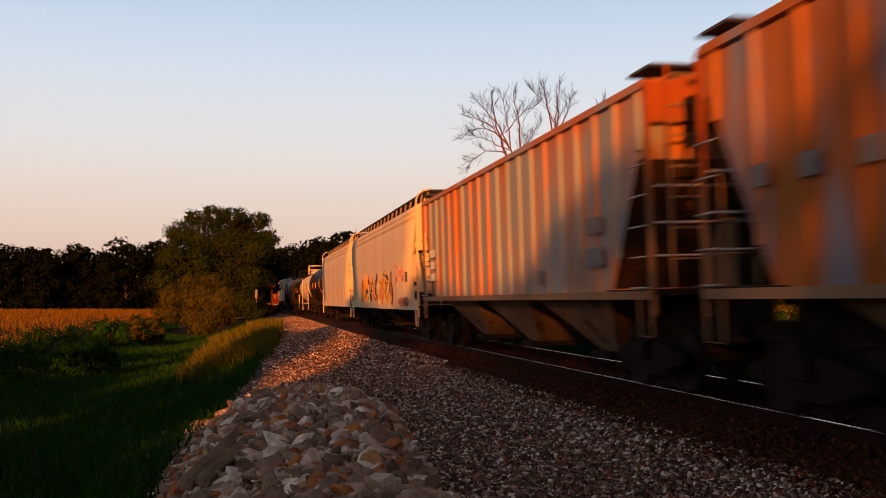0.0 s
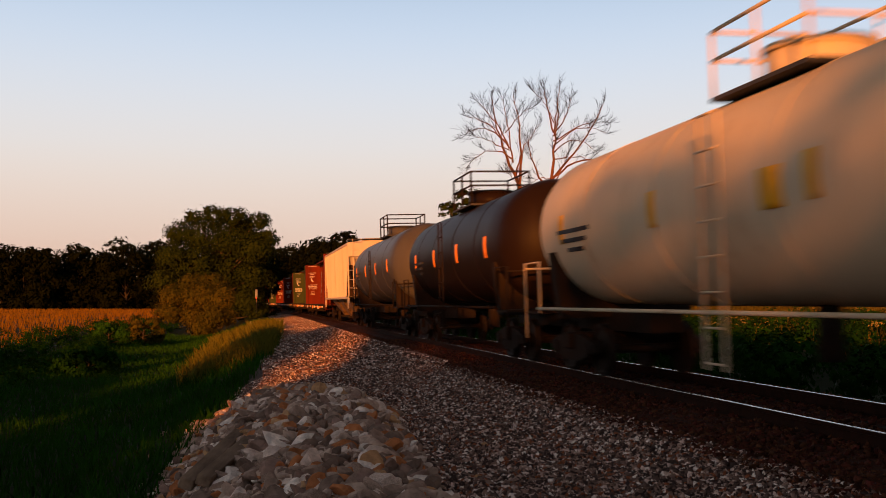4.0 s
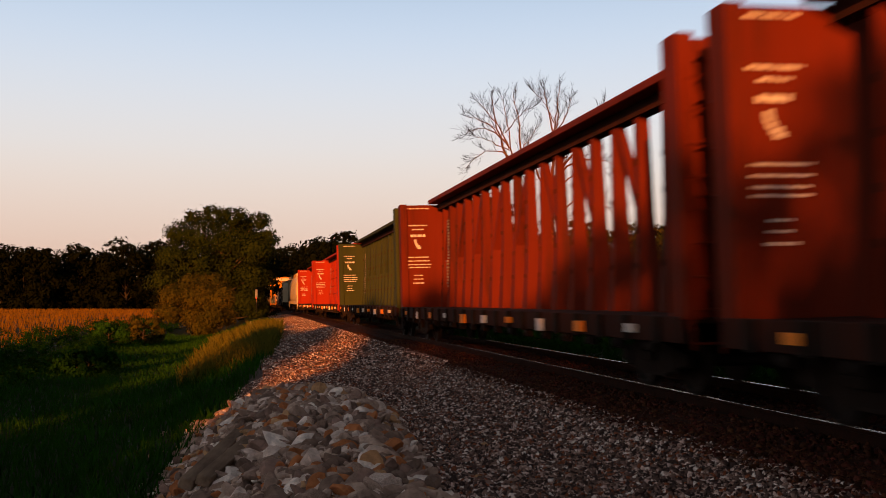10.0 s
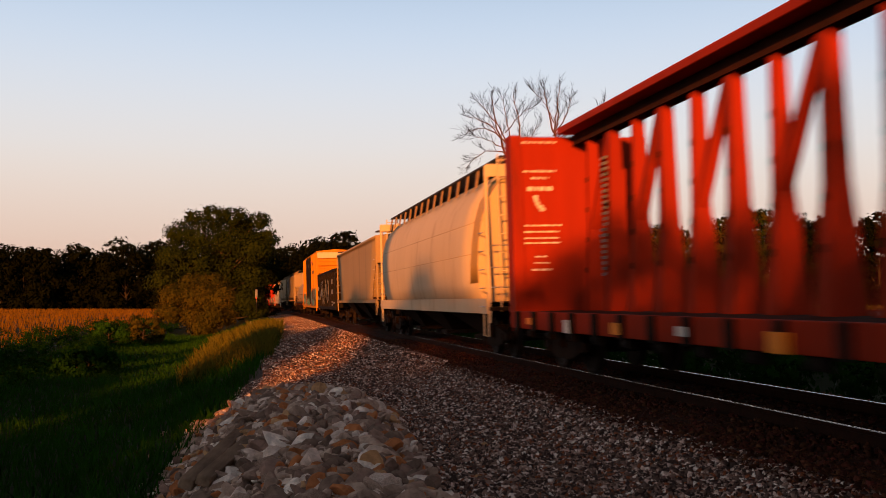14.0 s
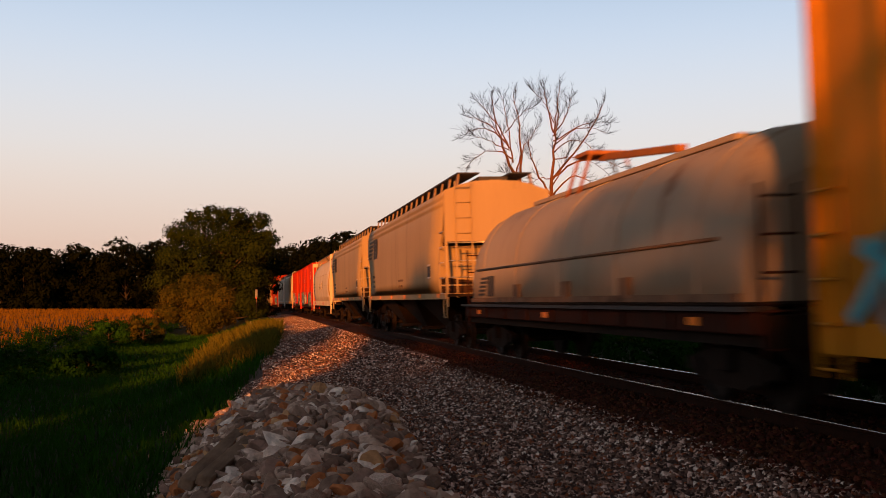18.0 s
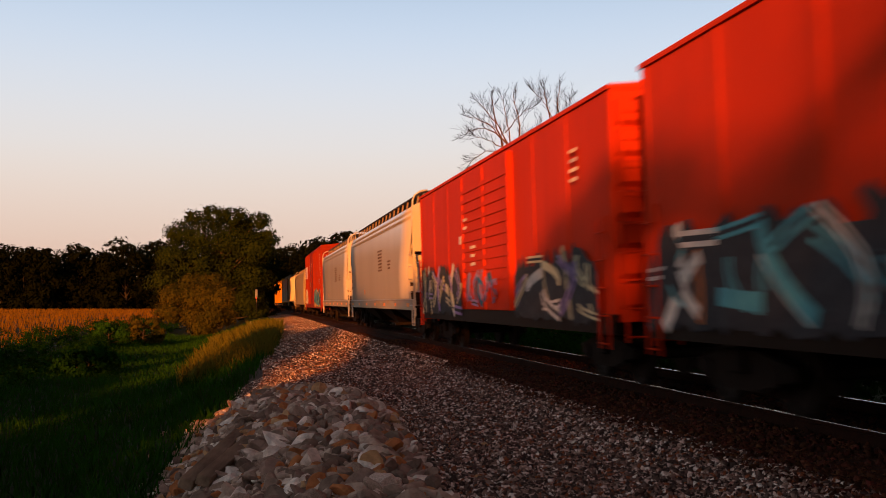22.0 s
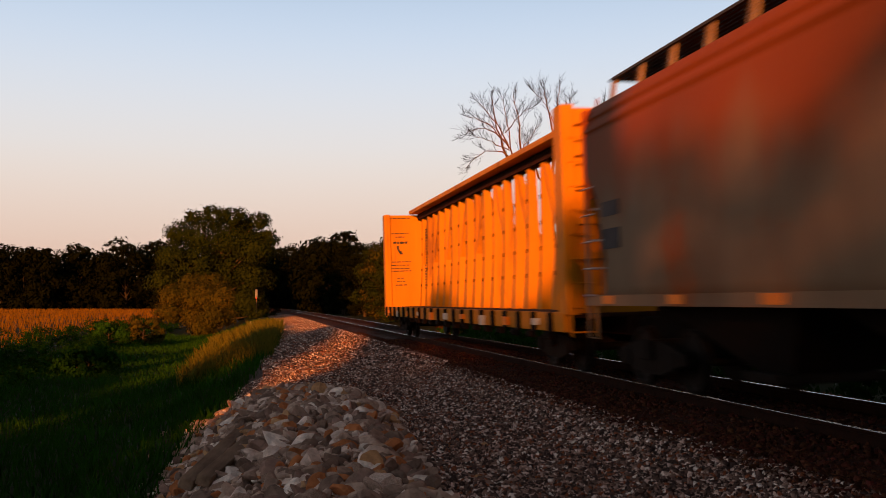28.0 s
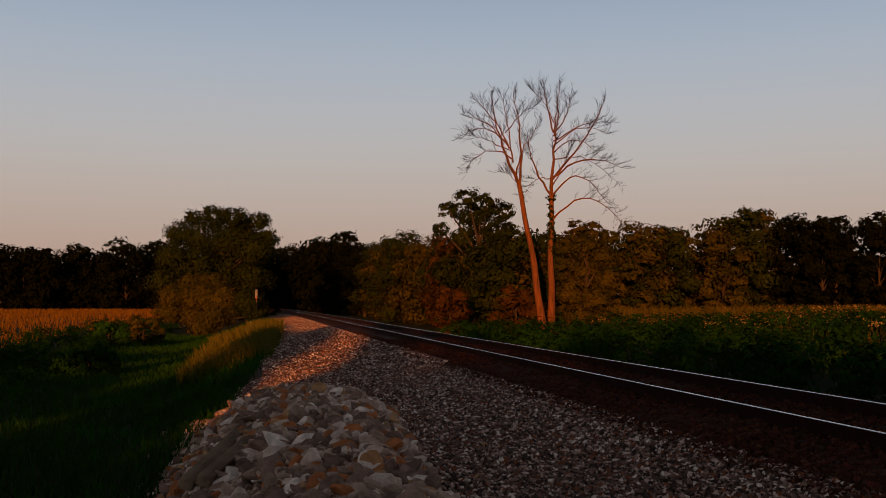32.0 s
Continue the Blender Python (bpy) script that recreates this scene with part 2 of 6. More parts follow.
M = {
    "ballast": mat("ballast", (0.105, 0.066, 0.052), (0.030, 0.021, 0.018), rough=0.95, scale=26, bump=1.0, bump_scale=30, stain=(0.25, 0.17, 0.135), stain_scale=20, stain_amount=0.35, spec=0.06),
    "gravel": stone_mat("gravel", GRAVEL, True, 0.3, 60, 22.0),
    "riprap": stone_mat("riprap", ROCKS, False),
    "riprap_joined": stone_mat("riprap_joined", ROCKS, True),
    "old_wood": mat("old_wood", (0.29, 0.19, 0.125), (0.13, 0.083, 0.055), rough=0.95, scale=5, stretch=(1, 0.15, 1), bump=0.5, bump_scale=20, spec=0.06),
    "gondola_black": mat("gondola_black", (0.010, 0.008, 0.007), (0.016, 0.011, 0.009), rough=0.7, scale=1.0, stain=(0.025, 0.015, 0.01), stain_scale=1.5, stain_amount=0.3, stretch=STREAK, spec=0.03),
    "bracket_paint": mat("bracket_paint", (0.24, 0.165, 0.115), (0.18, 0.12, 0.08), rough=0.7, scale=4, spec=0.06),
    "chalk": mat("chalk", (0.20, 0.20, 0.20), (0.12, 0.12, 0.125), rough=0.8, scale=5, spec=0.06),
    # dirt of sills and decks; also the painted shade under the lumber cars' top chord
    "sill_dirt_shade": mat("sill_dirt_shade", (0.046, 0.014, 0.008), (0.026, 0.011, 0.008), rough=0.85, scale=2.0, stain=(0.02, 0.013, 0.01), stain_scale=2.5, stain_amount=0.5, stretch=STREAK, spec=0.04),
    "soil": mat("soil", (0.016, 0.02, 0.005), (0.011, 0.014, 0.004), rough=1.0, scale=1.2, bump=0.6, bump_scale=12, spec=0.06),
    "grass": leaf_mat("grass", (0.017, 0.058, 0.004), (0.009, 0.032, 0.0022)),
    "dry_grass": leaf_mat("dry_grass", (0.10, 0.085, 0.010), (0.065, 0.065, 0.008)),
    "weeds": leaf_mat("weeds", (0.009, 0.034, 0.0025), (0.006, 0.023, 0.0018)),
    "crop": leaf_mat("crop", (0.14, 0.068, 0.005), (0.095, 0.048, 0.004)),
    "leaf": leaf_mat("leaf", (0.052, 0.040, 0.0045), (0.017, 0.020, 0.0024)),
    "leaf_light": leaf_mat("leaf_light", (0.062, 0.050, 0.006), (0.026, 0.027, 0.0035)),
    "leaf_green": leaf_mat("leaf_green", (0.020, 0.028, 0.003), (0.009, 0.014, 0.002)),
    "leaf_rust": leaf_mat("leaf_rust", (0.055, 0.024, 0.004), (0.020, 0.014, 0.002)),
    "meadow": leaf_mat("meadow", (0.075, 0.052, 0.007), (0.034, 0.036, 0.005)),
    "flower": leaf_mat("flower", (0.26, 0.19, 0.06), (0.18, 0.13, 0.04)),
    # leaf tone with the shade of the woods and tunnel put into its colour
    "leaf_shaded": leaf_mat("leaf_shaded", (0.0050, 0.0062, 0.0010), (0.0034, 0.0046, 0.0009)),
    "bark": mat("bark", (0.055, 0.040, 0.028), (0.032, 0.024, 0.017), rough=0.95, scale=5, stretch=(1, 1, 0.2), bump=0.6, bump_scale=14, spec=0.06),
    "dead_wood": mat("dead_wood", (0.17, 0.062, 0.021), (0.07, 0.030, 0.013), rough=0.95, scale=7, stretch=(1, 1, 0.16), bump=0.8, bump_scale=16, stain=(0.032, 0.018, 0.012), stain_scale=2.2, stain_amount=0.32, spec=0.04),
    "track_dirt": mat("track_dirt", (0.060, 0.018, 0.009), (0.024, 0.009, 0.006), rough=0.95, scale=18, bump=1.0, bump_scale=26, spec=0.06),
    "dark_gravel": mat("dark_gravel", (0.085, 0.025, 0.012), (0.034, 0.012, 0.007), rough=0.9, scale=14, vary=0.6, island=True, spec=0.06),
    "dead_twig": mat("dead_twig", (0.018, 0.011, 0.008), (0.011, 0.007, 0.005), rough=0.95, scale=4, spec=0.04),
    "rail": mat("rail", (0.024, 0.008, 0.004), (0.014, 0.006, 0.004), rough=0.85, scale=8, spec=0.04),
    "rail_head": mat("rail_head", (0.75, 0.74, 0.72), (0.62, 0.6, 0.58), rough=0.22, metal=1.0, scale=8),
    "tie": mat("tie", (0.03, 0.02, 0.015), (0.018, 0.013, 0.01), rough=0.95, scale=6, stretch=(0.2, 1, 1), vary=0.3, spec=0.06),
    "bay_steel": mat("bay_steel", (0.17, 0.105, 0.065), (0.11, 0.07, 0.045), rough=0.8, scale=1.5, stain=(0.06, 0.035, 0.022), stain_scale=1.8, stain_amount=0.5, spec=0.06),
    "underframe": mat("underframe", (0.011, 0.008, 0.006), (0.018, 0.011, 0.008), rough=0.85, scale=3, spec=0.06),
    "truck": mat("truck", (0.017, 0.010, 0.007), (0.012, 0.008, 0.006), rough=0.85, scale=4, spec=0.06),
    "wheel": mat("wheel", (0.018, 0.012, 0.009), (0.013, 0.009, 0.007), rough=0.7, metal=0.3, scale=4, spec=0.06),
    "bare_steel": mat("bare_steel", (0.45, 0.43, 0.42), (0.3, 0.28, 0.27), rough=0.4, metal=0.8, scale=4),
    "grating": mat("grating", (0.06, 0.055, 0.055), (0.04, 0.04, 0.04), rough=0.7, metal=0.4, scale=4, spec=0.06),
    "reflector": mat("reflector", (0.80, 0.24, 0.02), (0.62, 0.18, 0.015), rough=0.5, scale=4, spec=0.1),
    "white_mark": mat("white_mark", (0.66, 0.62, 0.57), (0.40, 0.38, 0.35), rough=0.6, scale=5, spec=0.06),
    "dark_mark": mat("dark_mark", (0.022, 0.022, 0.026), (0.045, 0.045, 0.05), rough=0.6, scale=5, spec=0.06),
    "red_mark": mat("red_mark", (0.45, 0.05, 0.03), (0.35, 0.06, 0.04), rough=0.6, scale=5, spec=0.06),
    "yellow_mark": mat("yellow_mark", (0.66, 0.33, 0.015), (0.55, 0.27, 0.015), rough=0.6, scale=5, spec=0.06),
    "blue_mark": mat("blue_mark", (0.012, 0.10, 0.24), (0.018, 0.13, 0.28), rough=0.6, scale=5, spec=0.06),
    "teal_mark": mat("teal_mark", (0.10, 0.34, 0.38), (0.06, 0.23, 0.28), rough=0.6, scale=5, spec=0.06),
    "violet_mark": mat("violet_mark", (0.22, 0.15, 0.36), (0.3, 0.22, 0.42), rough=0.6, scale=5, spec=0.06),
    "cream_mark": mat("cream_mark", (0.62, 0.55, 0.34), (0.5, 0.43, 0.26), rough=0.6, scale=5, spec=0.06),
    "p_coil": mat("p_coil", (0.310, 0.241, 0.168), (0.258, 0.198, 0.138), rough=0.6, scale=0.8, stain=(0.163, 0.086, 0.043), stain_scale=1.6, stain_amount=0.33, spec=0.05, stretch=(1, 1.2, 0.3)),
    "orange_mark": mat("orange_mark", (0.5, 0.17, 0.03), (0.42, 0.13, 0.03), rough=0.6, scale=5, spec=0.06),
    "patch_ochre": mat("patch_ochre", (0.52, 0.29, 0.06), (0.43, 0.235, 0.05), rough=0.6, scale=5, spec=0.1),
    "bracket_rust": mat("bracket_rust", (0.30, 0.11, 0.03), (0.20, 0.075, 0.025), rough=0.8, scale=4, spec=0.06),
    # car paints
    "p_white": mat("p_white", (0.456, 0.387, 0.305), (0.396, 0.331, 0.258), rough=0.6, scale=0.8, stain=(0.327, 0.258, 0.189), stain_scale=1.6, stain_amount=0.40, spec=0.05, stretch=STREAK),
    "p_cream": mat("p_cream", (0.542, 0.434, 0.292), (0.473, 0.374, 0.249), rough=0.6, scale=0.8, stain=(0.396, 0.292, 0.189), stain_scale=1.6, stain_amount=0.42, spec=0.05, stretch=STREAK),
    "p_tan": mat("p_tan", (0.310, 0.224, 0.122), (0.267, 0.191, 0.103), rough=0.6, scale=0.8, stain=(0.219, 0.153, 0.086), stain_scale=1.6, stain_amount=0.42, spec=0.05, stretch=STREAK),
    "p_grey": mat("p_grey", (0.482, 0.417, 0.340), (0.439, 0.378, 0.310), rough=0.24, scale=0.6, stain=(0.361, 0.344, 0.327), stain_scale=1.2, stain_amount=0.25, stretch=STREAK),
    "p_rusty_blue": mat("p_rusty_blue", (0.25, 0.265, 0.26), (0.17, 0.185, 0.195), rough=0.6, scale=0.8, stain=(0.42, 0.13, 0.018), stain_scale=1.0, stain_amount=0.62, spec=0.05, stretch=(1, 1.6, 0.16), fade=((0.34, 0.10, 0.016), 3.9, 4.6, 0.7)),
    "p_rusty_worn": mat("p_rusty_worn", (0.36, 0.125, 0.024), (0.24, 0.080, 0.020), rough=0.65, scale=0.8, stain=(0.16, 0.185, 0.24), stain_scale=1.1, stain_amount=0.50, spec=0.05, stretch=(1, 1.4, 0.20)),
    "p_rusty": mat("p_rusty", (0.23, 0.145, 0.085), (0.16, 0.095, 0.055), rough=0.65, scale=0.8, stain=(0.24, 0.060, 0.012), stain_scale=0.7, stain_amount=0.42, spec=0.05, stretch=(1, 0.8, 0.4), fade=((0.22, 0.050, 0.010), 2.3, 3.7, 1.5)),
    "p_black": mat("p_black", (0.010, 0.0055, 0.004), (0.014, 0.0075, 0.005), rough=0.45, scale=0.8, stain=(0.02, 0.011, 0.007), stain_scale=1.6, stain_amount=0.3, stretch=STREAK, spec=0.04),
    "p_tank_grey": mat("p_tank_grey", (0.06, 0.058, 0.060), (0.042, 0.040, 0.042), rough=0.4, scale=0.8, stain=(0.09, 0.07, 0.06), stain_scale=1.6, stain_amount=0.3, stretch=STREAK, spec=0.04),
    "p_red": mat("p_red", (0.115, 0.015, 0.005), (0.075, 0.011, 0.004), rough=0.7, scale=0.8, stain=(0.045, 0.011, 0.006), stain_scale=1.6, stain_amount=0.42, spec=0.04, stretch=STREAK),
    "p_box_red": mat("p_box_red", (0.50, 0.033, 0.006), (0.40, 0.026, 0.005), rough=0.7, scale=0.8, stain=(0.30, 0.03, 0.012), stain_scale=1.6, stain_amount=0.25, spec=0.04, stretch=STREAK),
    "p_dark_red": mat("p_dark_red", (0.23, 0.020, 0.005), (0.165, 0.015, 0.004), rough=0.7, scale=0.8, stain=(0.10, 0.016, 0.008), stain_scale=1.6, stain_amount=0.34, spec=0.04, stretch=STREAK),
    "p_green": mat("p_green", (0.036, 0.042, 0.013), (0.024, 0.031, 0.011), rough=0.7, scale=0.8, stain=(0.050, 0.036, 0.015), stain_scale=1.6, stain_amount=0.3, spec=0.04, stretch=STREAK),
    "p_lumber_red": mat("p_lumber_red", (0.27, 0.022, 0.006), (0.20, 0.017, 0.005), rough=0.7, scale=0.8, stain=(0.12, 0.016, 0.008), stain_scale=1.6, stain_amount=0.36, spec=0.04, stretch=STREAK),
    "bay_dark": mat("bay_dark", (0.040, 0.020, 0.012), (0.022, 0.012, 0.008), rough=0.9, scale=2, stain=(0.09, 0.034, 0.014), stain_scale=2.4, stain_amount=0.35, spec=0.04),
    "p_yellow": mat("p_yellow", (0.47, 0.185, 0.008), (0.37, 0.14, 0.007), rough=0.6, scale=0.8, stain=(0.22, 0.085, 0.016), stain_scale=1.6, stain_amount=0.42, spec=0.05, stretch=STREAK),
}

# ---------------------------------------------------------------- mesh building


class Mesh:
    """Collects corners and faces; each shape is added in the thing's own space."""

    def __init__(self):
        self.v, self.f, self.soft = [], [], []

    def add(self, verts, faces, soft=False, m=None):
        n = len(self.v)
        if m is not None:
            verts = [tuple(m @ Vector(p)) for p in verts]
        self.v.extend(verts)
        self.f.extend(tuple(i + n for i in f) for f in faces)
        self.soft.extend([soft] * len(faces))
        return self

    def box(self, x0, x1, y0, y1, z0, z1, m=None):
        v = [(x, y, z) for x in (x0, x1) for y in (y0, y1) for z in (z0, z1)]
        return self.add(v, [(0, 1, 3, 2), (4, 6, 7, 5), (0, 4, 5, 1), (2, 3, 7, 6), (0, 2, 6, 4), (1, 5, 7, 3)], m=m)

    def slab(self, x0, x1, y0, y1, z0, z1, c=0.02):
        """A box with chamfered edges."""
        v = []
        for x, sx in ((x0, 1), (x1, -1)):
            for y, sy in ((y0, 1), (y1, -1)):
                for z, sz in ((z0, 1), (z1, -1)):
                    v += [(x, y + sy * c, z + sz * c), (x + sx * c, y, z + sz * c), (x + sx * c, y + sy * c, z)]
        bm = bmesh.new()
        for p in v:
            bm.verts.new(p)
        bmesh.ops.convex_hull(bm, input=bm.verts)
        bm.verts.index_update()
        out = [tuple(p.co) for p in bm.verts]
        faces = [tuple(p.index for p in f.verts) for f in bm.faces]
        bm.free()
        return self.add(out, faces)

    def rod(self, p, q, r, r2=None, n=8, caps=True, soft=True):
        p, q = Vector(p), Vector(q)
        r2 = r if r2 is None else r2
        d = (q - p).normalized()
        a = d.orthogonal().normalized()
        b = d.cross(a)
        v = []
        for c, rr in ((p, r), (q, r2)):
            for k in range(n):
                w = 2 * math.pi * k / n
                v.append(tuple(c + a * (math.cos(w) * rr) + b * (math.sin(w) * rr)))
        self.add(v, [(k, (k + 1) % n, n + (k + 1) % n, n + k) for k in range(n)], soft)
        if caps:
            self.f.append(tuple(len(self.v) - 2 * n + k for k in reversed(range(n))))
            self.f.append(tuple(len(self.v) - n + k for k in range(n)))
            self.soft.extend([False, False])
        return self

    def path(self, pts, r, n=6):
        """A bent bar."""
        pts = [Vector(p) for p in pts]
        out = []
        up = (pts[1] - pts[0]).orthogonal().normalized()
        for k, p in enumerate(pts):
            d = (pts[min(k + 1, len(pts) - 1)] - pts[max(k - 1, 0)]).normalized()
            a = (up - d * up.dot(d)).normalized()
            b = d.cross(a)
            out.append([tuple(p + a * (math.cos(2 * math.pi * j / n) * r) + b * (math.sin(2 * math.pi * j / n) * r)) for j in range(n)])
        return self.rings(out)

    def rings(self, rings, soft=True, caps=True):
        """A skin over rings of equal count."""
        n, k = len(self.v), len(rings[0])
        for r in rings:
            self.v.extend(r)
        for i in range(len(rings) - 1):
            for j in range(k):
                self.f.append((n + i * k + j, n + i * k + (j + 1) % k, n + (i + 1) * k + (j + 1) % k, n + (i + 1) * k + j))
                self.soft.append(soft)
        if caps:
            self.f.append(tuple(n + j for j in reversed(range(k))))
            self.f.append(tuple(n + (len(rings) - 1) * k + j for j in range(k)))
            self.soft.extend([False, False])
        return self

    def skin(self, profile, reach, soft=True, cuts=8):
        """A body along y, alike on both sides: profile of (half width, z) from below to above, reach(z) gives its half length at that height."""
        pts = [(x, z) for x, z in profile] + [(-x, z) for x, z in reversed(profile) if x > 1e-6]
        rings = []
        for i in range(cuts + 1):
            f = i / cuts * 2 - 1
            rings.append([(x, f * reach(z), z) for x, z in pts])
        return self.rings(rings, soft)

    def done(self, name):
        me = bpy.data.meshes.new(name)
        me.from_pydata(self.v, [], self.f)
        me.polygons.foreach_set("use_smooth", self.soft)
        me.update()
        return me


def fix(me):
    """Turns all faces outwards."""
    bm = bmesh.new()
    bm.from_mesh(me)
    bmesh.ops.recalc_face_normals(bm, faces=bm.faces)
    bm.to_mesh(me)
    bm.free()
    return me


def part(name, mesh, material, parent, label=""):
    """One mesh object under a thing or a part. mesh: a Mesh or finished data."""
    data = fix(mesh.done(name)) if isinstance(mesh, Mesh) else mesh
    if not data.materials:
        data.materials.append(M[material] if isinstance(material, str) else material)
    ob = new(name, data)
    ob.parent = parent
    return tagged(ob, label)


def thing(name, label, category, group="", kind="", m=None):
    ob = new(name)
    if m is not None:
        ob.matrix_world = m
    return tagged(ob, label, category, group, kind)


def solid(name, mesh, material, label, category="", group="", kind=""):
    data = mesh.done(name) if isinstance(mesh, Mesh) else mesh
    data.materials.append(M[material])
    return tagged(new(name, data), label, category, group, kind)


# ---------------------------------------------------------------- ground, ballast, rails


def sheet(name, ls, ys, lift, material, bumpy, label):
    v, f = [], []
    for y in ys:
        cx = float(track_x(y))
        for l in ls:
            x = cx + l / 0.98
            z = float(ground_z(x, y)) + lift(l, y)
            z += bumpy * noise.noise((x * 0.35, y * 0.35, 3.0)) + bumpy * 0.5 * noise.noise((x * 1.3, y * 1.3, 8.0))
            v.append((x, y, z))
    n = len(ls)
    for j in range(len(ys) - 1):
        for i in range(n - 1):
            f.append((j * n + i, j * n + i + 1, (j + 1) * n + i + 1, (j + 1) * n + i))
    me = bpy.data.meshes.new(name)
    me.from_pydata(v, [], f)
    me.polygons.foreach_set("use_smooth", [True] * len(f))
    me.materials.append(M[material])
    return tagged(new(name, me), label, kind="structure")


def spread(*stretches):
    out = []
    for a, b, n in stretches:
        out += [a + (b - a) * k / n for k in range(n)]
    return out + [stretches[-1][1]]


def ground_edge(y):
    return float(np.interp(y, [0, 10, 18, 36, 60, 90, 330], [-8.3, -8.1, -7.3, -5.7, -4.7, -4.1, -3.7]))


g_l = spread((-3000, -400, 6), (-400, -60, 12), (-60, -22, 20), (-22, -3, 40), (-3, 3, 6), (3, 24, 30), (24, 80, 20), (80, 400, 12), (400, 3000, 6))
g_y = spread((-3000, -300, 6), (-300, -20, 20), (-20, 70, 110), (70, 300, 60), (300, 3000, 10))
sheet("ground", g_l, g_y, lambda l, y: -0.12 if ground_edge(y) < l < 3.0 else 0.0, "soil", 0.06, "dark green overgrown earth of the embankment, ditch and meadows")


def bed_edge(y):
    """How far the stone reaches on the field side."""
    return float(np.interp(y, [0, 10, 18, 36, 60, 90, 330], [-8.6, -8.4, -7.6, -6.0, -5.0, -4.4, -4.0]))


def bed_lift(l, y):
    e = bed_edge(y) + 0.35 * noise.noise((l * 0.2, y * 0.4, 1.0))
    if l < 0:
        return -0.4 * float(smooth(0.0, 0.5, e - l))
    return -0.35 * float(smooth(2.7, 3.2, l))


sheet("ballast_bed", spread((-9.4, 3.4, 64)), spread((-60, 4, 30), (4, 70, 200), (70, 330, 90)), bed_lift, "ballast", 0.03,
      "grey-brown crushed stone ballast under and beside the railway track")


sheet("track_bed", spread((-2.35, 2.35, 12)), spread((-60, 4, 30), (4, 70, 120), (70, 330, 90)), lambda l, y: 0.012 - 0.05 * float(smooth(1.9, 2.35, abs(l))), "track_dirt", 0.03,
      "dark oily rust-stained stone between and beside the rails")


def lay_rails():
    head = [(-0.036, 0.0), (0.036, 0.0), (0.036, -0.04), (0.010, -0.05), (0.010, -0.15), (0.07, -0.165), (0.07, -0.18),
            (-0.07, -0.18), (-0.07, -0.165), (-0.010, -0.15), (-0.010, -0.05), (-0.036, -0.04)]
    ss = spread((-80, 4, 8), (4, 120, 60), (120, 330, 42))
    for l, which in ((-0.7525, "near"), (0.7525, "far")):
        rings = []
        for s in ss:
            m = on_track(s, l)
            rings.append([tuple(m @ Vector((x, 0, z - 0.004))) for x, z in head])
        rail = tagged(new("rail", None), "rusty steel rail with a polished running surface", kind="structure")
        part("web", Mesh().rings(rings, soft=False), "rail", rail)
        tops = []
        for s in ss:
            m = on_track(s, l)
            tops.append([tuple(m @ Vector(p)) for p in ((-0.026, 0, -0.003), (-0.016, 0, 0.002), (0.016, 0, 0.002), (0.026, 0, -0.003))])
        part("running_surface", Mesh().rings(tops, soft=True), "rail_head", rail, "bright polished top of the rail")


lay_rails()

# ---------------------------------------------------------------- freight cars
# A car's own space: x to the right of the track, y away along it, z up from the top of the rails.


TRAIN = []     # (thing, train coordinate of its middle)
SHIFT = {}     # by how much a body sits off the middle between its couplings


def make_truck():
    frames = []
    for x in (-0.99, 0.99):
        t = Mesh()
        t.rings([[(x + dx, y, z) for dx, z in ((-0.06, z0), (0.06, z0), (0.06, z1), (-0.06, z1))]
                 for y, z0, z1 in ((-1.2, 0.42, 0.56), (-0.85, 0.36, 0.64), (-0.4, 0.24, 0.72), (0.4, 0.24, 0.72), (0.85, 0.36, 0.64), (1.2, 0.42, 0.56))], soft=False)
        for y in (-0.17, 0, 0.17):
            t.rod((x, y, 0.28), (x, y, 0.62), 0.07, n=8)
        for y in (-0.85, 0.85):
            t.rod((x * 1.02, y, 0.455), (x * 1.10, y, 0.455), 0.13, n=12)
        frames.append(fix(t.done("side_frame")))
    b = Mesh().slab(-1.15, 1.15, -0.18, 0.18, 0.45, 0.74)
    w = Mesh()
    prof = [(0.47, -0.02), (0.47, 0.01), (0.455, 0.03), (0.455, 0.11), (0.40, 0.11), (0.36, 0.07), (0.16, 0.07), (0.14, 0.13), (0.0, 0.13)]
    n = 20
    for sx in (-1, 1):
        rings = []
        for r, o in prof:
            rings.append([(sx * (0.70 + o), math.cos(2 * math.pi * k / n) * max(r, 0.004), 0.455 + math.sin(2 * math.pi * k / n) * max(r, 0.004)) for k in range(n)])
        w.rings(rings, soft=False)
    w.rod((-0.7, 0, 0.455), (0.7, 0, 0.455), 0.08)
    return frames, fix(b.done("truck")), fix(w.done("wheelset"))


TRUCK = make_truck()


def trucks(car, half, colour="truck"):
    """The two trucks: parts with wheelsets, bolster and springs of their own."""
    for y in (-half, half):
        t = part("truck", TRUCK[1], colour, car, "cast steel truck")
        t.matrix_local = pose(0, y, 0)
        for f in TRUCK[0]:
            part("side_frame", f, colour, t)
        for dy in (-0.85, 0.85):
            w = part("wheelset", TRUCK[2], "wheel", t)
            w.matrix_local = pose(0, dy, 0)


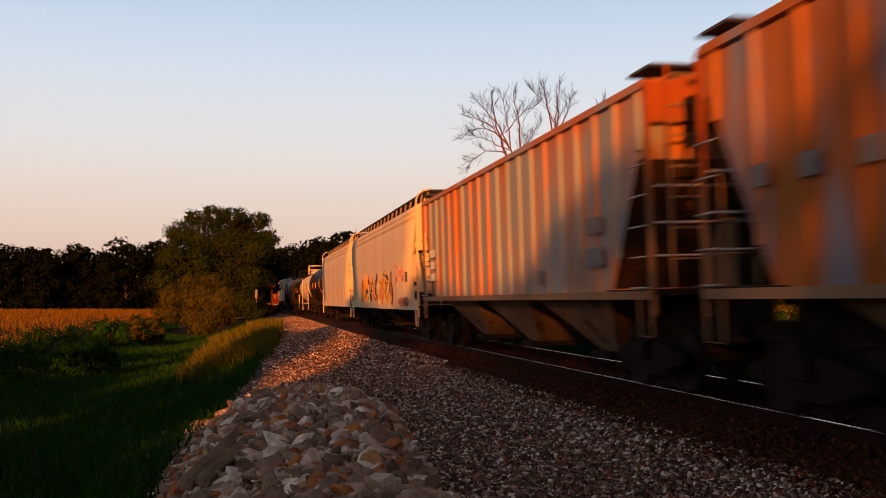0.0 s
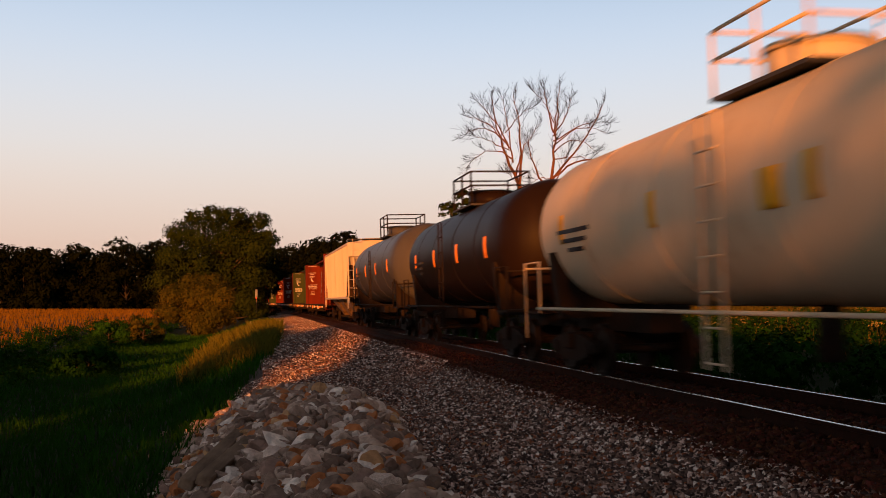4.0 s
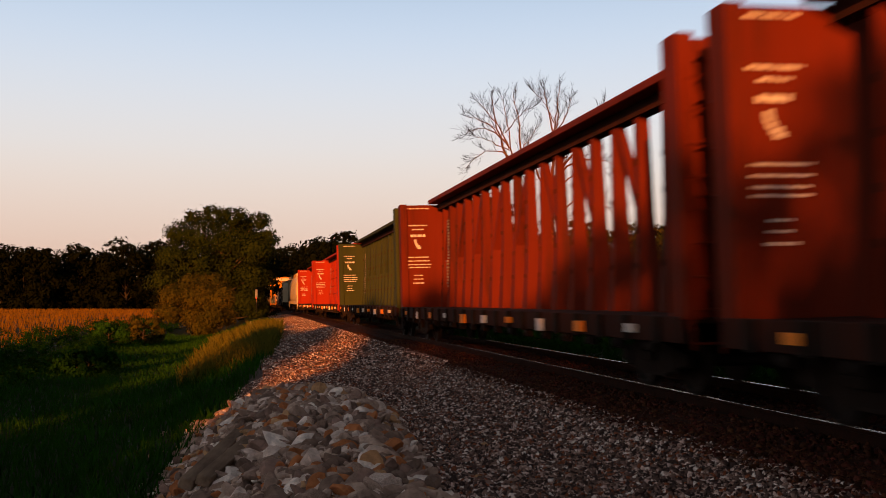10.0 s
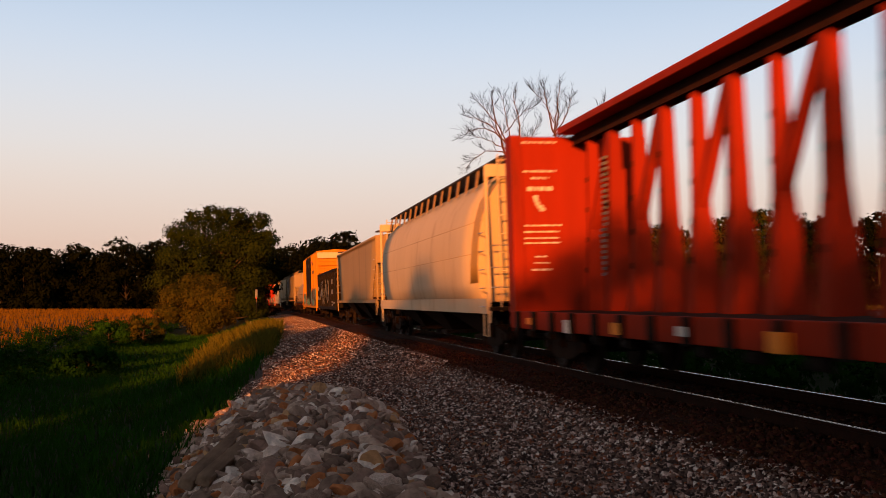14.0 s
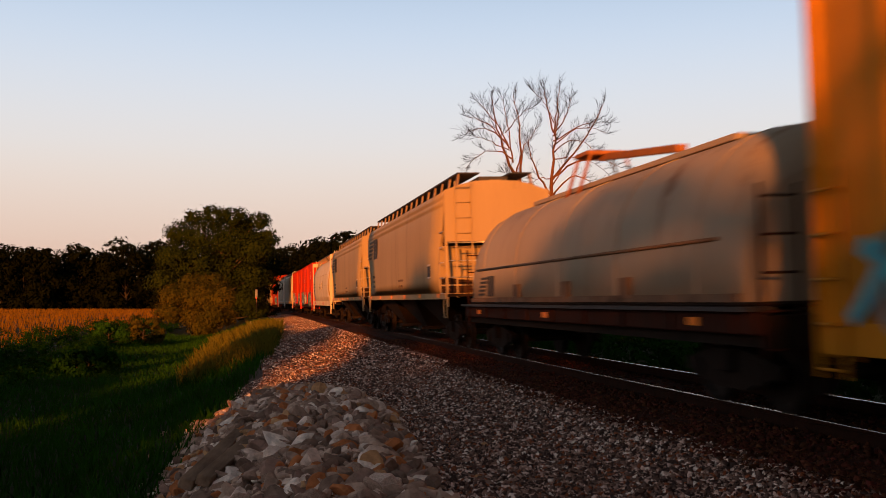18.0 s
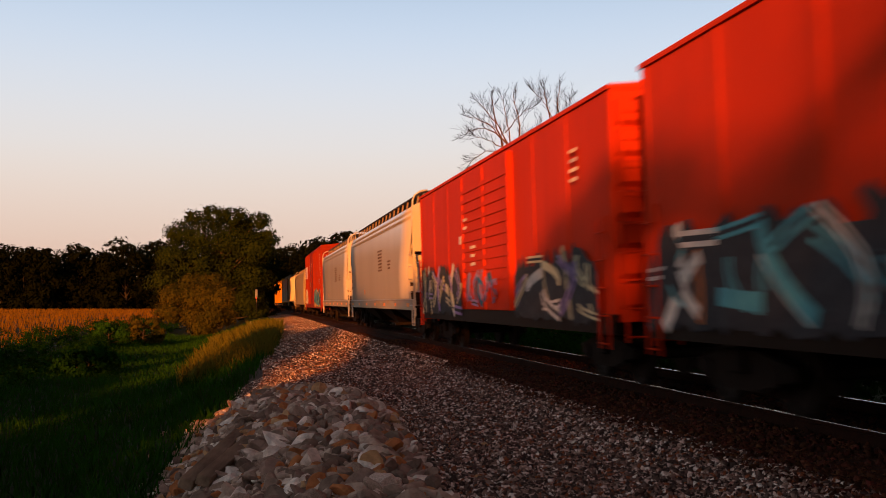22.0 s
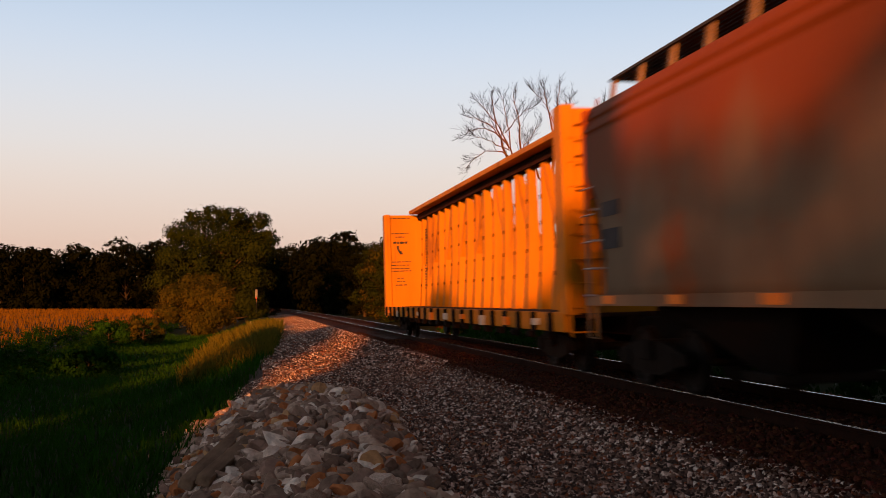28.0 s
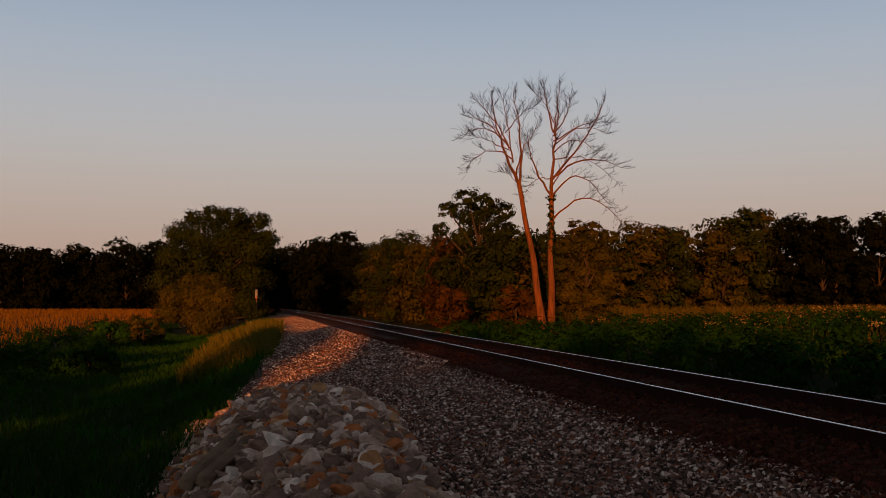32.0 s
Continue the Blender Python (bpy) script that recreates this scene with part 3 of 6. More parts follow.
def couplers(car, half, body):
    ends = half if isinstance(half, tuple) else (half, half)
    for sy, far in zip((-1, 1), ends):
        c = Mesh().slab(-0.11, 0.11, min(sy * body, sy * (far - 0.02)), max(sy * body, sy * (far - 0.02)), 0.76, 0.98)
        c.slab(-0.16, 0.16, min(sy * (far - 0.3), sy * (far - 0.01)), max(sy * (far - 0.3), sy * (far - 0.01)), 0.72, 1.02)
        c.rod((0.3, sy * (far - 0.4), 0.8), (0.1, sy * (far - 0.1), 0.55), 0.03)
        part("coupler", c, "underframe", car)


def ladder(car, x, y0, y1, z0, z1, colour, step=0.42):
    m = Mesh()
    for y in (y0, y1):
        m.box(x - 0.018, x + 0.018, y - 0.018, y + 0.018, z0, z1)
    ob = part("ladder", m, colour, car)
    rung = fix(Mesh().rod((x - 0.02, y0, 0), (x - 0.02, y1, 0), 0.016, n=6).done("rung"))
    for k in range(int((z1 - z0) / step) + 1):
        part("rung", rung, colour, ob).matrix_local = pose(0, 0, z0 + k * step + 0.08)
    return ob


def end_ladder(car, y, x0, x1, z0, z1, colour, step=0.42):
    m = Mesh()
    for x in (x0, x1):
        m.box(x - 0.018, x + 0.018, y - 0.018, y + 0.018, z0, z1)
    ob = part("ladder", m, colour, car)
    rung = fix(Mesh().rod((x0, y, 0), (x1, y, 0), 0.016, n=6).done("rung"))
    for k in range(int((z1 - z0) / step) + 1):
        part("rung", rung, colour, ob).matrix_local = pose(0, 0, z0 + k * step + 0.08)
    return ob


def plates(car, spots, material, x, name="marking", depth=0.006):
    """Thin painted plates on the near side: (y, z, width, height)."""
    m = Mesh()
    for y, z, w, h in spots:
        m.box(x - depth, x + 0.004, y - w / 2, y + w / 2, z - h / 2, z + h / 2)
    ob = part(name, m, material, car)
    if len(spots) > 1:
        ob["kind"] = "stuff"
    return ob


def lines_of(y, z, w, rows, step, h, seed, ragged=0.35):
    """Rows of small bars where writing cannot be read."""
    r = random.Random(seed)
    out = []
    for k in range(rows):
        ww = w * (1 - ragged * r.random())
        a = -ww / 2
        while a < ww / 2 - 0.02:
            b = min(ww / 2, a + 0.08 + 0.22 * r.random() * w)
            out.append((y + (a + b) / 2, z - k * step, b - a - 0.035, h))
            a = b
    return [o for o in out if o[2] > 0.02]


def reflectors(car, ys, x, z, w=0.45, h=0.10):
    for y in ys:
        part("reflector", Mesh().box(x - 0.008, x + 0.003, y - w / 2, y + w / 2, z - h / 2, z + h / 2), "reflector", car)


def graffiti(car, y0, y1, z0, z1, x, colours, seed, outline="dark_mark", fat=0.2, fill=None):
    """Letter-like fat strokes that spell nothing, some with a darker line inside."""
    r = random.Random(seed)
    n = max(2, int((y1 - y0) / ((z1 - z0) * 0.62)))
    layers = {}

    def stroke(pts, w, c, off):
        left, right = [], []
        for i, (p, q) in enumerate(pts):
            a, b = pts[max(i - 1, 0)], pts[min(i + 1, len(pts) - 1)]
            d = math.hypot(b[0] - a[0], b[1] - a[1]) or 1
            nx, nz = -(b[1] - a[1]) / d * w / 2, (b[0] - a[0]) / d * w / 2
            left.append((p + nx, min(z1 + 0.06, max(z0 - 0.02, q + nz))))
            right.append((p - nx, min(z1 + 0.06, max(z0 - 0.02, q - nz))))
        ring = [[(x + 0.002, *l), (x - off, *l), (x - off, *k), (x + 0.002, *k)] for l, k in zip(left, right)]
        layers.setdefault(c, Mesh()).rings(ring, soft=False)

    if fill:
        cols = max(6, int((y1 - y0) / 0.16))
        ground_ = Mesh()
        ring = []
        for i in range(cols + 1):
            y = y0 + (y1 - y0) * i / cols
            end = min(1.0, 0.35 + min(i, cols - i) * 0.3)
            hi = z0 + (z1 - z0) * (0.55 + 0.45 * end - 0.28 * r.random())
            lo = z0 + (z1 - z0) * (0.10 * r.random() + 0.2 * (1 - end))
            ring.append([(x + 0.002, y, hi), (x - 0.005, y, hi), (x - 0.005, y, lo), (x + 0.002, y, lo)])
        part("graffiti", ground_.rings(ring, soft=False), fill, car, "spray-painted graffiti")
    for k in range(n):
        w = (y1 - y0) / n
        cy = y0 + w * (k + 0.5)
        for j in range(4):
            c = colours[r.randrange(len(colours))]
            u0, v0 = r.uniform(-0.5, 0.5) * w, r.uniform(0.0, 0.35)
            u1, v1 = r.uniform(-0.5, 0.5) * w, r.uniform(0.6, 1.0)
            if r.random() < 0.35:
                v0, v1 = r.uniform(0.1, 0.9), r.uniform(0.1, 0.9)
                u0, u1 = -0.5 * w, 0.5 * w
            bend = r.uniform(-0.45, 0.45) * w
            pts = []
            for i in range(6):
                f = i / 5
                pts.append((cy + u0 + (u1 - u0) * f + bend * math.sin(math.pi * f), z0 + (z1 - z0) * (v0 + (v1 - v0) * f)))
            wide_ = fat * (z1 - z0) * r.uniform(0.6, 1.25)
            off = 0.006 + 0.0012 * ((k * 4 + j) % 11)
            stroke(pts, wide_, c, off)
            if r.random() < (0.8 if fill else 0.5):
                stroke(pts, wide_ * (0.36 if fill else 0.28), outline, off + 0.001)
    for c, mesh in layers.items():
        part("graffiti", mesh, c, car, "spray-painted graffiti")["kind"] = "stuff"


def stripes_logo(car, y, z, w, h, x, colour):
    """A plain emblem: two slanted blocks with a few slanted bars beside them."""
    m = Mesh()
    for a in (0.10, 0.34):
        pts = [(y - w * a, z - h / 2), (y - w * (a + 0.19), z - h / 2), (y - w * (a + 0.25), z + h / 2), (y - w * (a + 0.06), z + h / 2)]
        m.rings([[(x + 0.003, p, q) for p, q in pts], [(x - 0.006, p, q) for p, q in pts]], soft=False)
    sign = part("emblem", m, colour, car)
    for k in range(5):
        zz = z + h / 2 - h * (k + 0.5) / 5
        lean = 0.06 * w * (2 - k)
        part("stripe", Mesh().box(x - 0.006, x + 0.003, y - lean, y + w / 2 - lean, zz - h * 0.055, zz + h * 0.055), colour, sign)


def roofwalk(car, reach, z, colour, gap=1.15, hatch=0.28):
    for sx in (-1, 1):
        m = Mesh()
        for k in range(7):
            x = sx * (0.47 + k * 0.095)
            m.box(x - 0.028, x + 0.028, -reach, reach, z + 0.33, z + 0.37)
        n = int(2 * reach / 0.3)
        for k in range(n + 1):
            y = -reach + 2 * reach * k / n
            m.box(min(sx * 0.45, sx * 1.06), max(sx * 0.45, sx * 1.06), y - 0.02, y + 0.02, z + 0.335, z + 0.362)
        part("running_board", m, "grating", car, "dark open steel grating along the roof")
        n = int(2 * reach / gap)
        b = fix(Mesh().rings([[(sx * xx, -w, zz), (sx * xx, w, zz), (sx * (xx - 0.05), w, zz), (sx * (xx - 0.05), -w, zz)] for xx, zz, w in ((1.12, z - 0.12, 0.075), (1.04, z + 0.34, 0.055))], soft=False).done("bracket"))
        for k in range(n + 1):
            part("bracket", b, "bracket_paint", car).matrix_local = pose(0, -reach + 0.1 + (2 * reach - 0.2) * k / n, 0)
    part("hatch_coaming", Mesh().slab(-0.42, 0.42, -reach + 0.2, reach - 0.2, z - 0.1, z + hatch), "grating", car)


def hopper(name, label, u0, u1, paint, style="smooth", top=4.45, wide=1.52, walkway=True, ribs=0, trim=None, panel=None, outlets=3, low=1.08, sill_high=0.34, inset=(0.9, 0.7), hoops=True):
    """A covered hopper car from train coordinate u0 (front) to u1 (rear)."""
    trim = trim or paint
    half = (u1 - u0) / 2
    car = thing(name, label, "freight car", "freight cars of the train")
    e = half - sum(inset) / 2
    SHIFT[car.name] = (inset[0] - inset[1]) / 2
    if style == "round":
        prof = [(1.38, 1.30), (wide - 0.04, 1.75), (wide, 2.2), (wide, 2.7), (wide - 0.05, 3.2), (wide - 0.17, 3.65), (wide - 0.42, 4.05), (wide - 0.75, top - 0.08), (0.4, top), (0, top + 0.02)]
    elif style == "smooth":
        prof = [(wide - 0.02, low + 0.02), (wide - 0.01, low + 0.25), (wide, 1.6), (wide, 1.95), (wide + 0.01, 2.3), (wide + 0.01, 2.6), (wide, 2.9), (wide, 3.1), (wide, 3.3), (wide - 0.03, top - 0.5), (wide - 0.05, top - 0.42), (wide - 0.02, top - 0.40), (wide - 0.05, top - 0.3),
                (wide - 0.09, top - 0.22), (wide - 0.06, top - 0.20), (wide - 0.10, top - 0.1), (wide - 0.16, top), (1.05, top + 0.12), (0.6, top + 0.22), (0, top + 0.25)]
    else:
        prof = [(wide - 0.09, low + 0.02), (wide - 0.09, 1.5), (wide - 0.09, 3.0), (wide - 0.09, 3.85), (wide - 0.09, top - 0.12), (wide - 0.02, top - 0.11), (wide - 0.02, top), (0.5, top + 0.10), (0, top + 0.12)]

    def reach(z):
        # the ends slope in below a short upright collar
        if style == "round":
            return e - 0.20 - 0.28 * max(0.0, 4.3 - z)
        if style == "ribbed":
            return e - 0.05 - 0.62 * max(0.0, 3.85 - max(z, 1.5))
        if z > 3.35:
            return e - 0.05
        if style == "smooth":
            # a rounded bay is cut out under the end sheet
            return e - 0.05 - 0.9 * math.sin(math.pi / 2 * min(1.0, (3.35 - z) / 1.2)) ** 0.8 + 0.35 * max(0.0, 1.75 - z)
        return max(e - 1.75, e - 0.05 - (3.35 - z) * 1.05) if z > 1.7 else max(e - 1.75, e - 1.78)
    part("body", Mesh().skin(prof, reach, soft=style != "ribbed"), paint, car)
    sill = Mesh()
    for sx in (-1, 1):
        sill.box(sx * (wide - 0.10), sx * (wide + 0.012), -e, e, low - 0.04, low - 0.04 + sill_high)
    part("side_sill", sill, trim, car)
    for sy in (-1, 1):
        # end frame: corner posts, end sheet above, platform below
        post = Mesh()
        for sx in (-1, 1):
            post.box(sx * (wide - 0.085), sx * (wide - 0.02), sy * e - 0.03, sy * e + 0.03, low - 0.25, top - 0.05)
        post.box(-wide + 0.05, wide - 0.05, sy * e - 0.05, sy * e + 0.05, 3.75 if style == "ribbed" else top - 0.3 if style == "round" else 2.95, top - 0.02)
        part("end_frame", post, trim, car)
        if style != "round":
            # a thin dark brown sheet laid just outside the sloped body end
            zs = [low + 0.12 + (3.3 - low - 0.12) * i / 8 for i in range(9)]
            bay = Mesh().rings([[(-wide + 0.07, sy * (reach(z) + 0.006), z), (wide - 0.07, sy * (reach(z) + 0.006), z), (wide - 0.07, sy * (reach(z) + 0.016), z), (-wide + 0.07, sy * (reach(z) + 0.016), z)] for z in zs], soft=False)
            part("slope_sheet", bay, "bay_dark", car, "dark slope sheet")
        deck = Mesh()
        deck.box(-wide + 0.05, wide - 0.05, min(sy * (e - 1.8), sy * (e + 0.12)), max(sy * (e - 1.8), sy * (e + 0.12)), low + 0.02, low + 0.10)
        deck.box(-0.28, 0.28, min(sy * (e - 3.6), sy * (e + 0.12)), max(sy * (e - 3.6), sy * (e + 0.12)), 0.72, low + 0.02)
        part("end_platform", deck, "underframe", car)
        web = Mesh()
        web.box(-0.05, 0.05, min(sy * (e - 2.2), sy * (e - 0.5)), max(sy * (e - 2.2), sy * (e - 0.5)), low + 0.1, 2.4)
        part("shear_plate", web, trim, car)
        for sx in (-1, 1):
            for k in range(5):
                z = low + 0.12 + 0.42 * k
                part("grab_iron", Mesh().rod((sx * (wide + 0.03), sy * e, z), (sx * (wide + 0.03), sy * (e - 0.52), z), 0.014, n=6), "bare_steel", car)
            part("step", Mesh().path([(sx * (wide - 0.03), sy * e, low), (sx * (wide - 0.03), sy * e, low - 0.55), (sx * (wide - 0.03), sy * (e - 0.42), low - 0.55), (sx * (wide - 0.03), sy * (e - 0.42), low)], 0.02), trim, car)
            if walkway and hoops:
                hoop = [(sx * (wide - 0.06), sy * (e + 0.02), top - 0.3), (sx * (wide - 0.06), sy * (e + 0.02), top + 0.12), (sx * (wide - 0.14), sy * (e + 0.02), top + 0.30), (sx * (wide - 0.32), sy * (e + 0.02), top + 0.42), (sx * 0.95, sy * (e + 0.02), top + 0.46)]
                part("hoop_rail", Mesh().path(hoop, 0.028), trim, car)
        end_ladder(car, sy * (e + 0.09), -1.2, -0.75, low, top + 0.2, trim)
        rail = Mesh()
        for z in (low + 0.55, low + 1.0, low + 1.5):
            rail.rod((-wide + 0.1, sy * (e + 0.05), z), (wide - 0.1, sy * (e + 0.05), z), 0.018, n=6)
        part("grab_rail", rail, "bare_steel", car)
        part("brake_wheel" if sy < 0 else "end_valve", Mesh().rod((0.75, sy * (e + 0.1), 2.35), (0.75, sy * (e + 0.16), 2.35), 0.28, n=16), "underframe", car)
    for k in range(outlets):
        cy = (k - (outlets - 1) / 2) * (2 * (e - 1.9) / outlets)
        b = (e - 1.9) / outlets * 0.96
        o = Mesh().rings([[(-1.36, cy - b, low + 0.12), (1.36, cy - b, low + 0.12), (1.36, cy + b, low + 0.12), (-1.36, cy + b, low + 0.12)],
                          [(-0.55, cy - 0.42, 0.42), (0.55, cy - 0.42, 0.42), (0.55, cy + 0.42, 0.42), (-0.55, cy + 0.42, 0.42)]], soft=False)
        ob = part("discharge_hopper", o, "bay_steel" if style == "ribbed" else "underframe", car)
        part("outlet_gate", Mesh().slab(-0.75, 0.75, cy - 0.45, cy + 0.45, 0.30, 0.42), "underframe", ob)
    if ribs:
        for sx in (-1, 1):
            for k in range(ribs):
                y = -(e - 0.35) + 2 * (e - 0.35) * k / (ribs - 1)
                z0 = max(low + 0.08, 3.85 - (e - 0.08 - abs(y)) / 0.62)
                r = Mesh()
                x = sx * (wide - 0.09)
                r.rings([[(x, y - 0.075, z), (x + sx * 0.06, y - 0.04, z), (x + sx * 0.06, y + 0.04, z), (x, y + 0.075, z)] for z in (z0, top - 0.11)], soft=False)
                part("side_post", r, paint, car)
    if walkway:
        roofwalk(car, e - 0.15, top + (0.10 if style != "round" else -0.16), trim, hatch=0.28 if style != "round" else 0.48)
        if style == "round":
            for sx in (-1, 1):
                for z, x in ((3.2, wide - 0.05), (2.45, wide)):
                    part("weld_seam", Mesh().rod((sx * x, -e + 0.4, z), (sx * x, e - 0.4, z), 0.006, n=6), "p_tan", car)
    else:
        h = Mesh()
        h.box(-0.45, 0.45, -e + 0.3, e - 0.3, top + 0.12, top + 0.24)
        part("hatch_cover", h, trim, car)
        h = Mesh()
        h.box(-wide + 0.1, wide - 0.1, -e - 0.1, -e + 0.75, top + 0.16, top + 0.20)
        part("running_board", h, "grating", car)
        part("running_board", Mesh().box(-wide + 0.1, wide - 0.1, e - 0.75, e + 0.1, top + 0.16, top + 0.20), "grating", car)
    trucks(car, e - 1.35)
    couplers(car, (e + inset[0], e + inset[1]), e)
    if panel:
        edge = [(x + 0.006, z) for x, z in prof if z > low + 0.3]
        edge = edge + [(-x, z) for x, z in reversed(edge) if x > 0.01]
        rows = [[(x, -(reach(z) - back - bow * ((z - 2.9) / 1.5) ** 2), z) for x, z in edge] for back, bow in ((-0.004, 0.0), (0.35, 0.1), (0.72, 0.3))]
        part("paint_panel", Mesh().rings(rows, soft=True, caps=False), panel, car, "ochre end band")
    return car, half, e


def tank(name, label, u0, u1, paint, radius=1.45, mid=2.75, rail="underframe", inset=0.9):
    half = (u1 - u0) / 2
    car = thing(name, label, "tank car", "freight cars of the train")
    e = half - inset
    n, rings = 40, []
    for k in range(-9, 10):
        # dished heads
        if abs(k) >= 5:
            q = (abs(k) - 5) / 4 * math.pi / 2
            y, r = (e - 0.75 + 0.7 * math.sin(q)) * (1 if k > 0 else -1), radius * max(0.02, math.cos(q))
        else:
            y, r = (e - 0.75) * k / 5, radius
        rings.append([(math.cos(2 * math.pi * j / n) * r, y, mid + math.sin(2 * math.pi * j / n) * r) for j in range(n)])
    part("shell", Mesh().rings(rings), paint, car)
    for y in (-e * 0.55, -e * 0.15, e * 0.25, e * 0.62):
        band_ = Mesh().rings([[(math.cos(2 * math.pi * j / n) * (radius + 0.008), y + dy, mid + math.sin(2 * math.pi * j / n) * (radius + 0.008)) for j in range(n)] for dy in (-0.03, 0.03)])
        part("weld_seam", band_, paint, car)
    for sy in (-1, 1):
        s = Mesh().box(-0.3, 0.3, min(sy * (e - 3.2), sy * (e + 0.25)), max(sy * (e - 3.2), sy * (e + 0.25)), 0.75, 1.12)
        s.rings([[(-1.25, sy * (half - 2.2) - 0.15, 1.0), (1.25, sy * (half - 2.2) - 0.15, 1.0), (1.38, sy * (half - 2.2) - 0.15, 2.2), (-1.38, sy * (half - 2.2) - 0.15, 2.2)],
                 [(-1.25, sy * (half - 2.2) + 0.15, 1.0), (1.25, sy * (half - 2.2) + 0.15, 1.0), (1.38, sy * (half - 2.2) + 0.15, 2.2), (-1.38, sy * (half - 2.2) + 0.15, 2.2)]], soft=False)
        part("saddle", s, "underframe", car)
        d = Mesh().box(-1.45, 1.45, min(sy * (e - 0.8), sy * (e + 0.25)), max(sy * (e - 0.8), sy * (e + 0.25)), 1.08, 1.13)
        part("end_platform", d, "underframe", car)
        for sx in (-1, 1):
            g = Mesh().path([(sx * 1.45, sy * (e - 0.75), 1.1), (sx * 1.45, sy * (e - 0.75), 2.05), (sx * 1.45, sy * (e + 0.2), 2.05), (sx * 1.45, sy * (e + 0.2), 0.6)], 0.022)
            part("hand_rail", g, rail, car)
        part("end_rail", Mesh().path([(-1.45, sy * (e + 0.2), 1.95), (1.45, sy * (e + 0.2), 1.95)], 0.022), rail, car)
    for sx in (-1, 1):
        part("side_rail", Mesh().path([(sx * 1.48, -e + 0.7, 1.18), (sx * 1.48, e - 0.7, 1.18)], 0.03), rail, car)
    for sx in (-1, 1):
        ladder(car, sx * 1.5, -0.25, 0.25, 0.5, 3.5, rail)
    top = mid + radius
    d = Mesh().rod((0, 0, top - 0.1), (0, 0, top + 0.28), 0.62, n=20).rod((0, 0, top + 0.28), (0, 0, top + 0.36), 0.66, n=20)
    part("dome", d, paint, car)
    pf = Mesh().box(-0.85, 0.85, -1.2, 1.2, top - 0.12, top - 0.07)
    plat = part("platform", pf, "grating", car)
    for sx in (-1, 1):
        for y in (-1.15, 0, 1.15):
            part("railing_post", Mesh().rod((sx * 0.82, y, top - 0.1), (sx * 0.82, y, top + 0.80), 0.028, n=6), rail, plat)
        for z in (0.42, 0.80):
            part("railing_bar", Mesh().rod((sx * 0.82, -1.15, top + z), (sx * 0.82, 1.15, top + z), 0.025, n=6), rail, plat)
    for sy in (-1, 1):
        for z in (0.42, 0.80):
            part("railing_bar", Mesh().rod((-0.82, sy * 1.15, top + z), (0.82, sy * 1.15, top + z), 0.025, n=6), rail, plat)
    part("outlet_valve", Mesh().rod((0, 0, 0.55), (0, 0, mid - radius + 0.1), 0.16, n=12), "underframe", car)
    trucks(car, half - 2.2)
    couplers(car, half, e)
    return car, half, e


def column_bars(y, seed):
    """A column of short bars on the near face of a post."""
    r = random.Random(seed + 900)
    v, f = [], []
    for k in range(22):
        z = 4.0 - k * 0.105
        w = r.uniform(0.05, 0.13)
        x = -0.145 if z > 2.7 else -0.195
        n = len(v)
        v += [(x - 0.012, y - w, z - 0.028), (x - 0.012, y + w, z - 0.028), (x - 0.012, y + w, z + 0.028), (x - 0.012, y - w, z + 0.028),
              (x + 0.03, y - w, z - 0.028), (x + 0.03, y + w, z - 0.028), (x + 0.03, y + w, z + 0.028), (x + 0.03, y - w, z + 0.028)]
        f += [(n, n + 1, n + 2, n + 3), (n + 4, n + 7, n + 6, n + 5), (n, n + 4, n + 5, n + 1), (n + 2, n + 6, n + 7, n + 3), (n + 1, n + 5, n + 6, n + 2), (n, n + 3, n + 7, n + 4)]
    return v, f


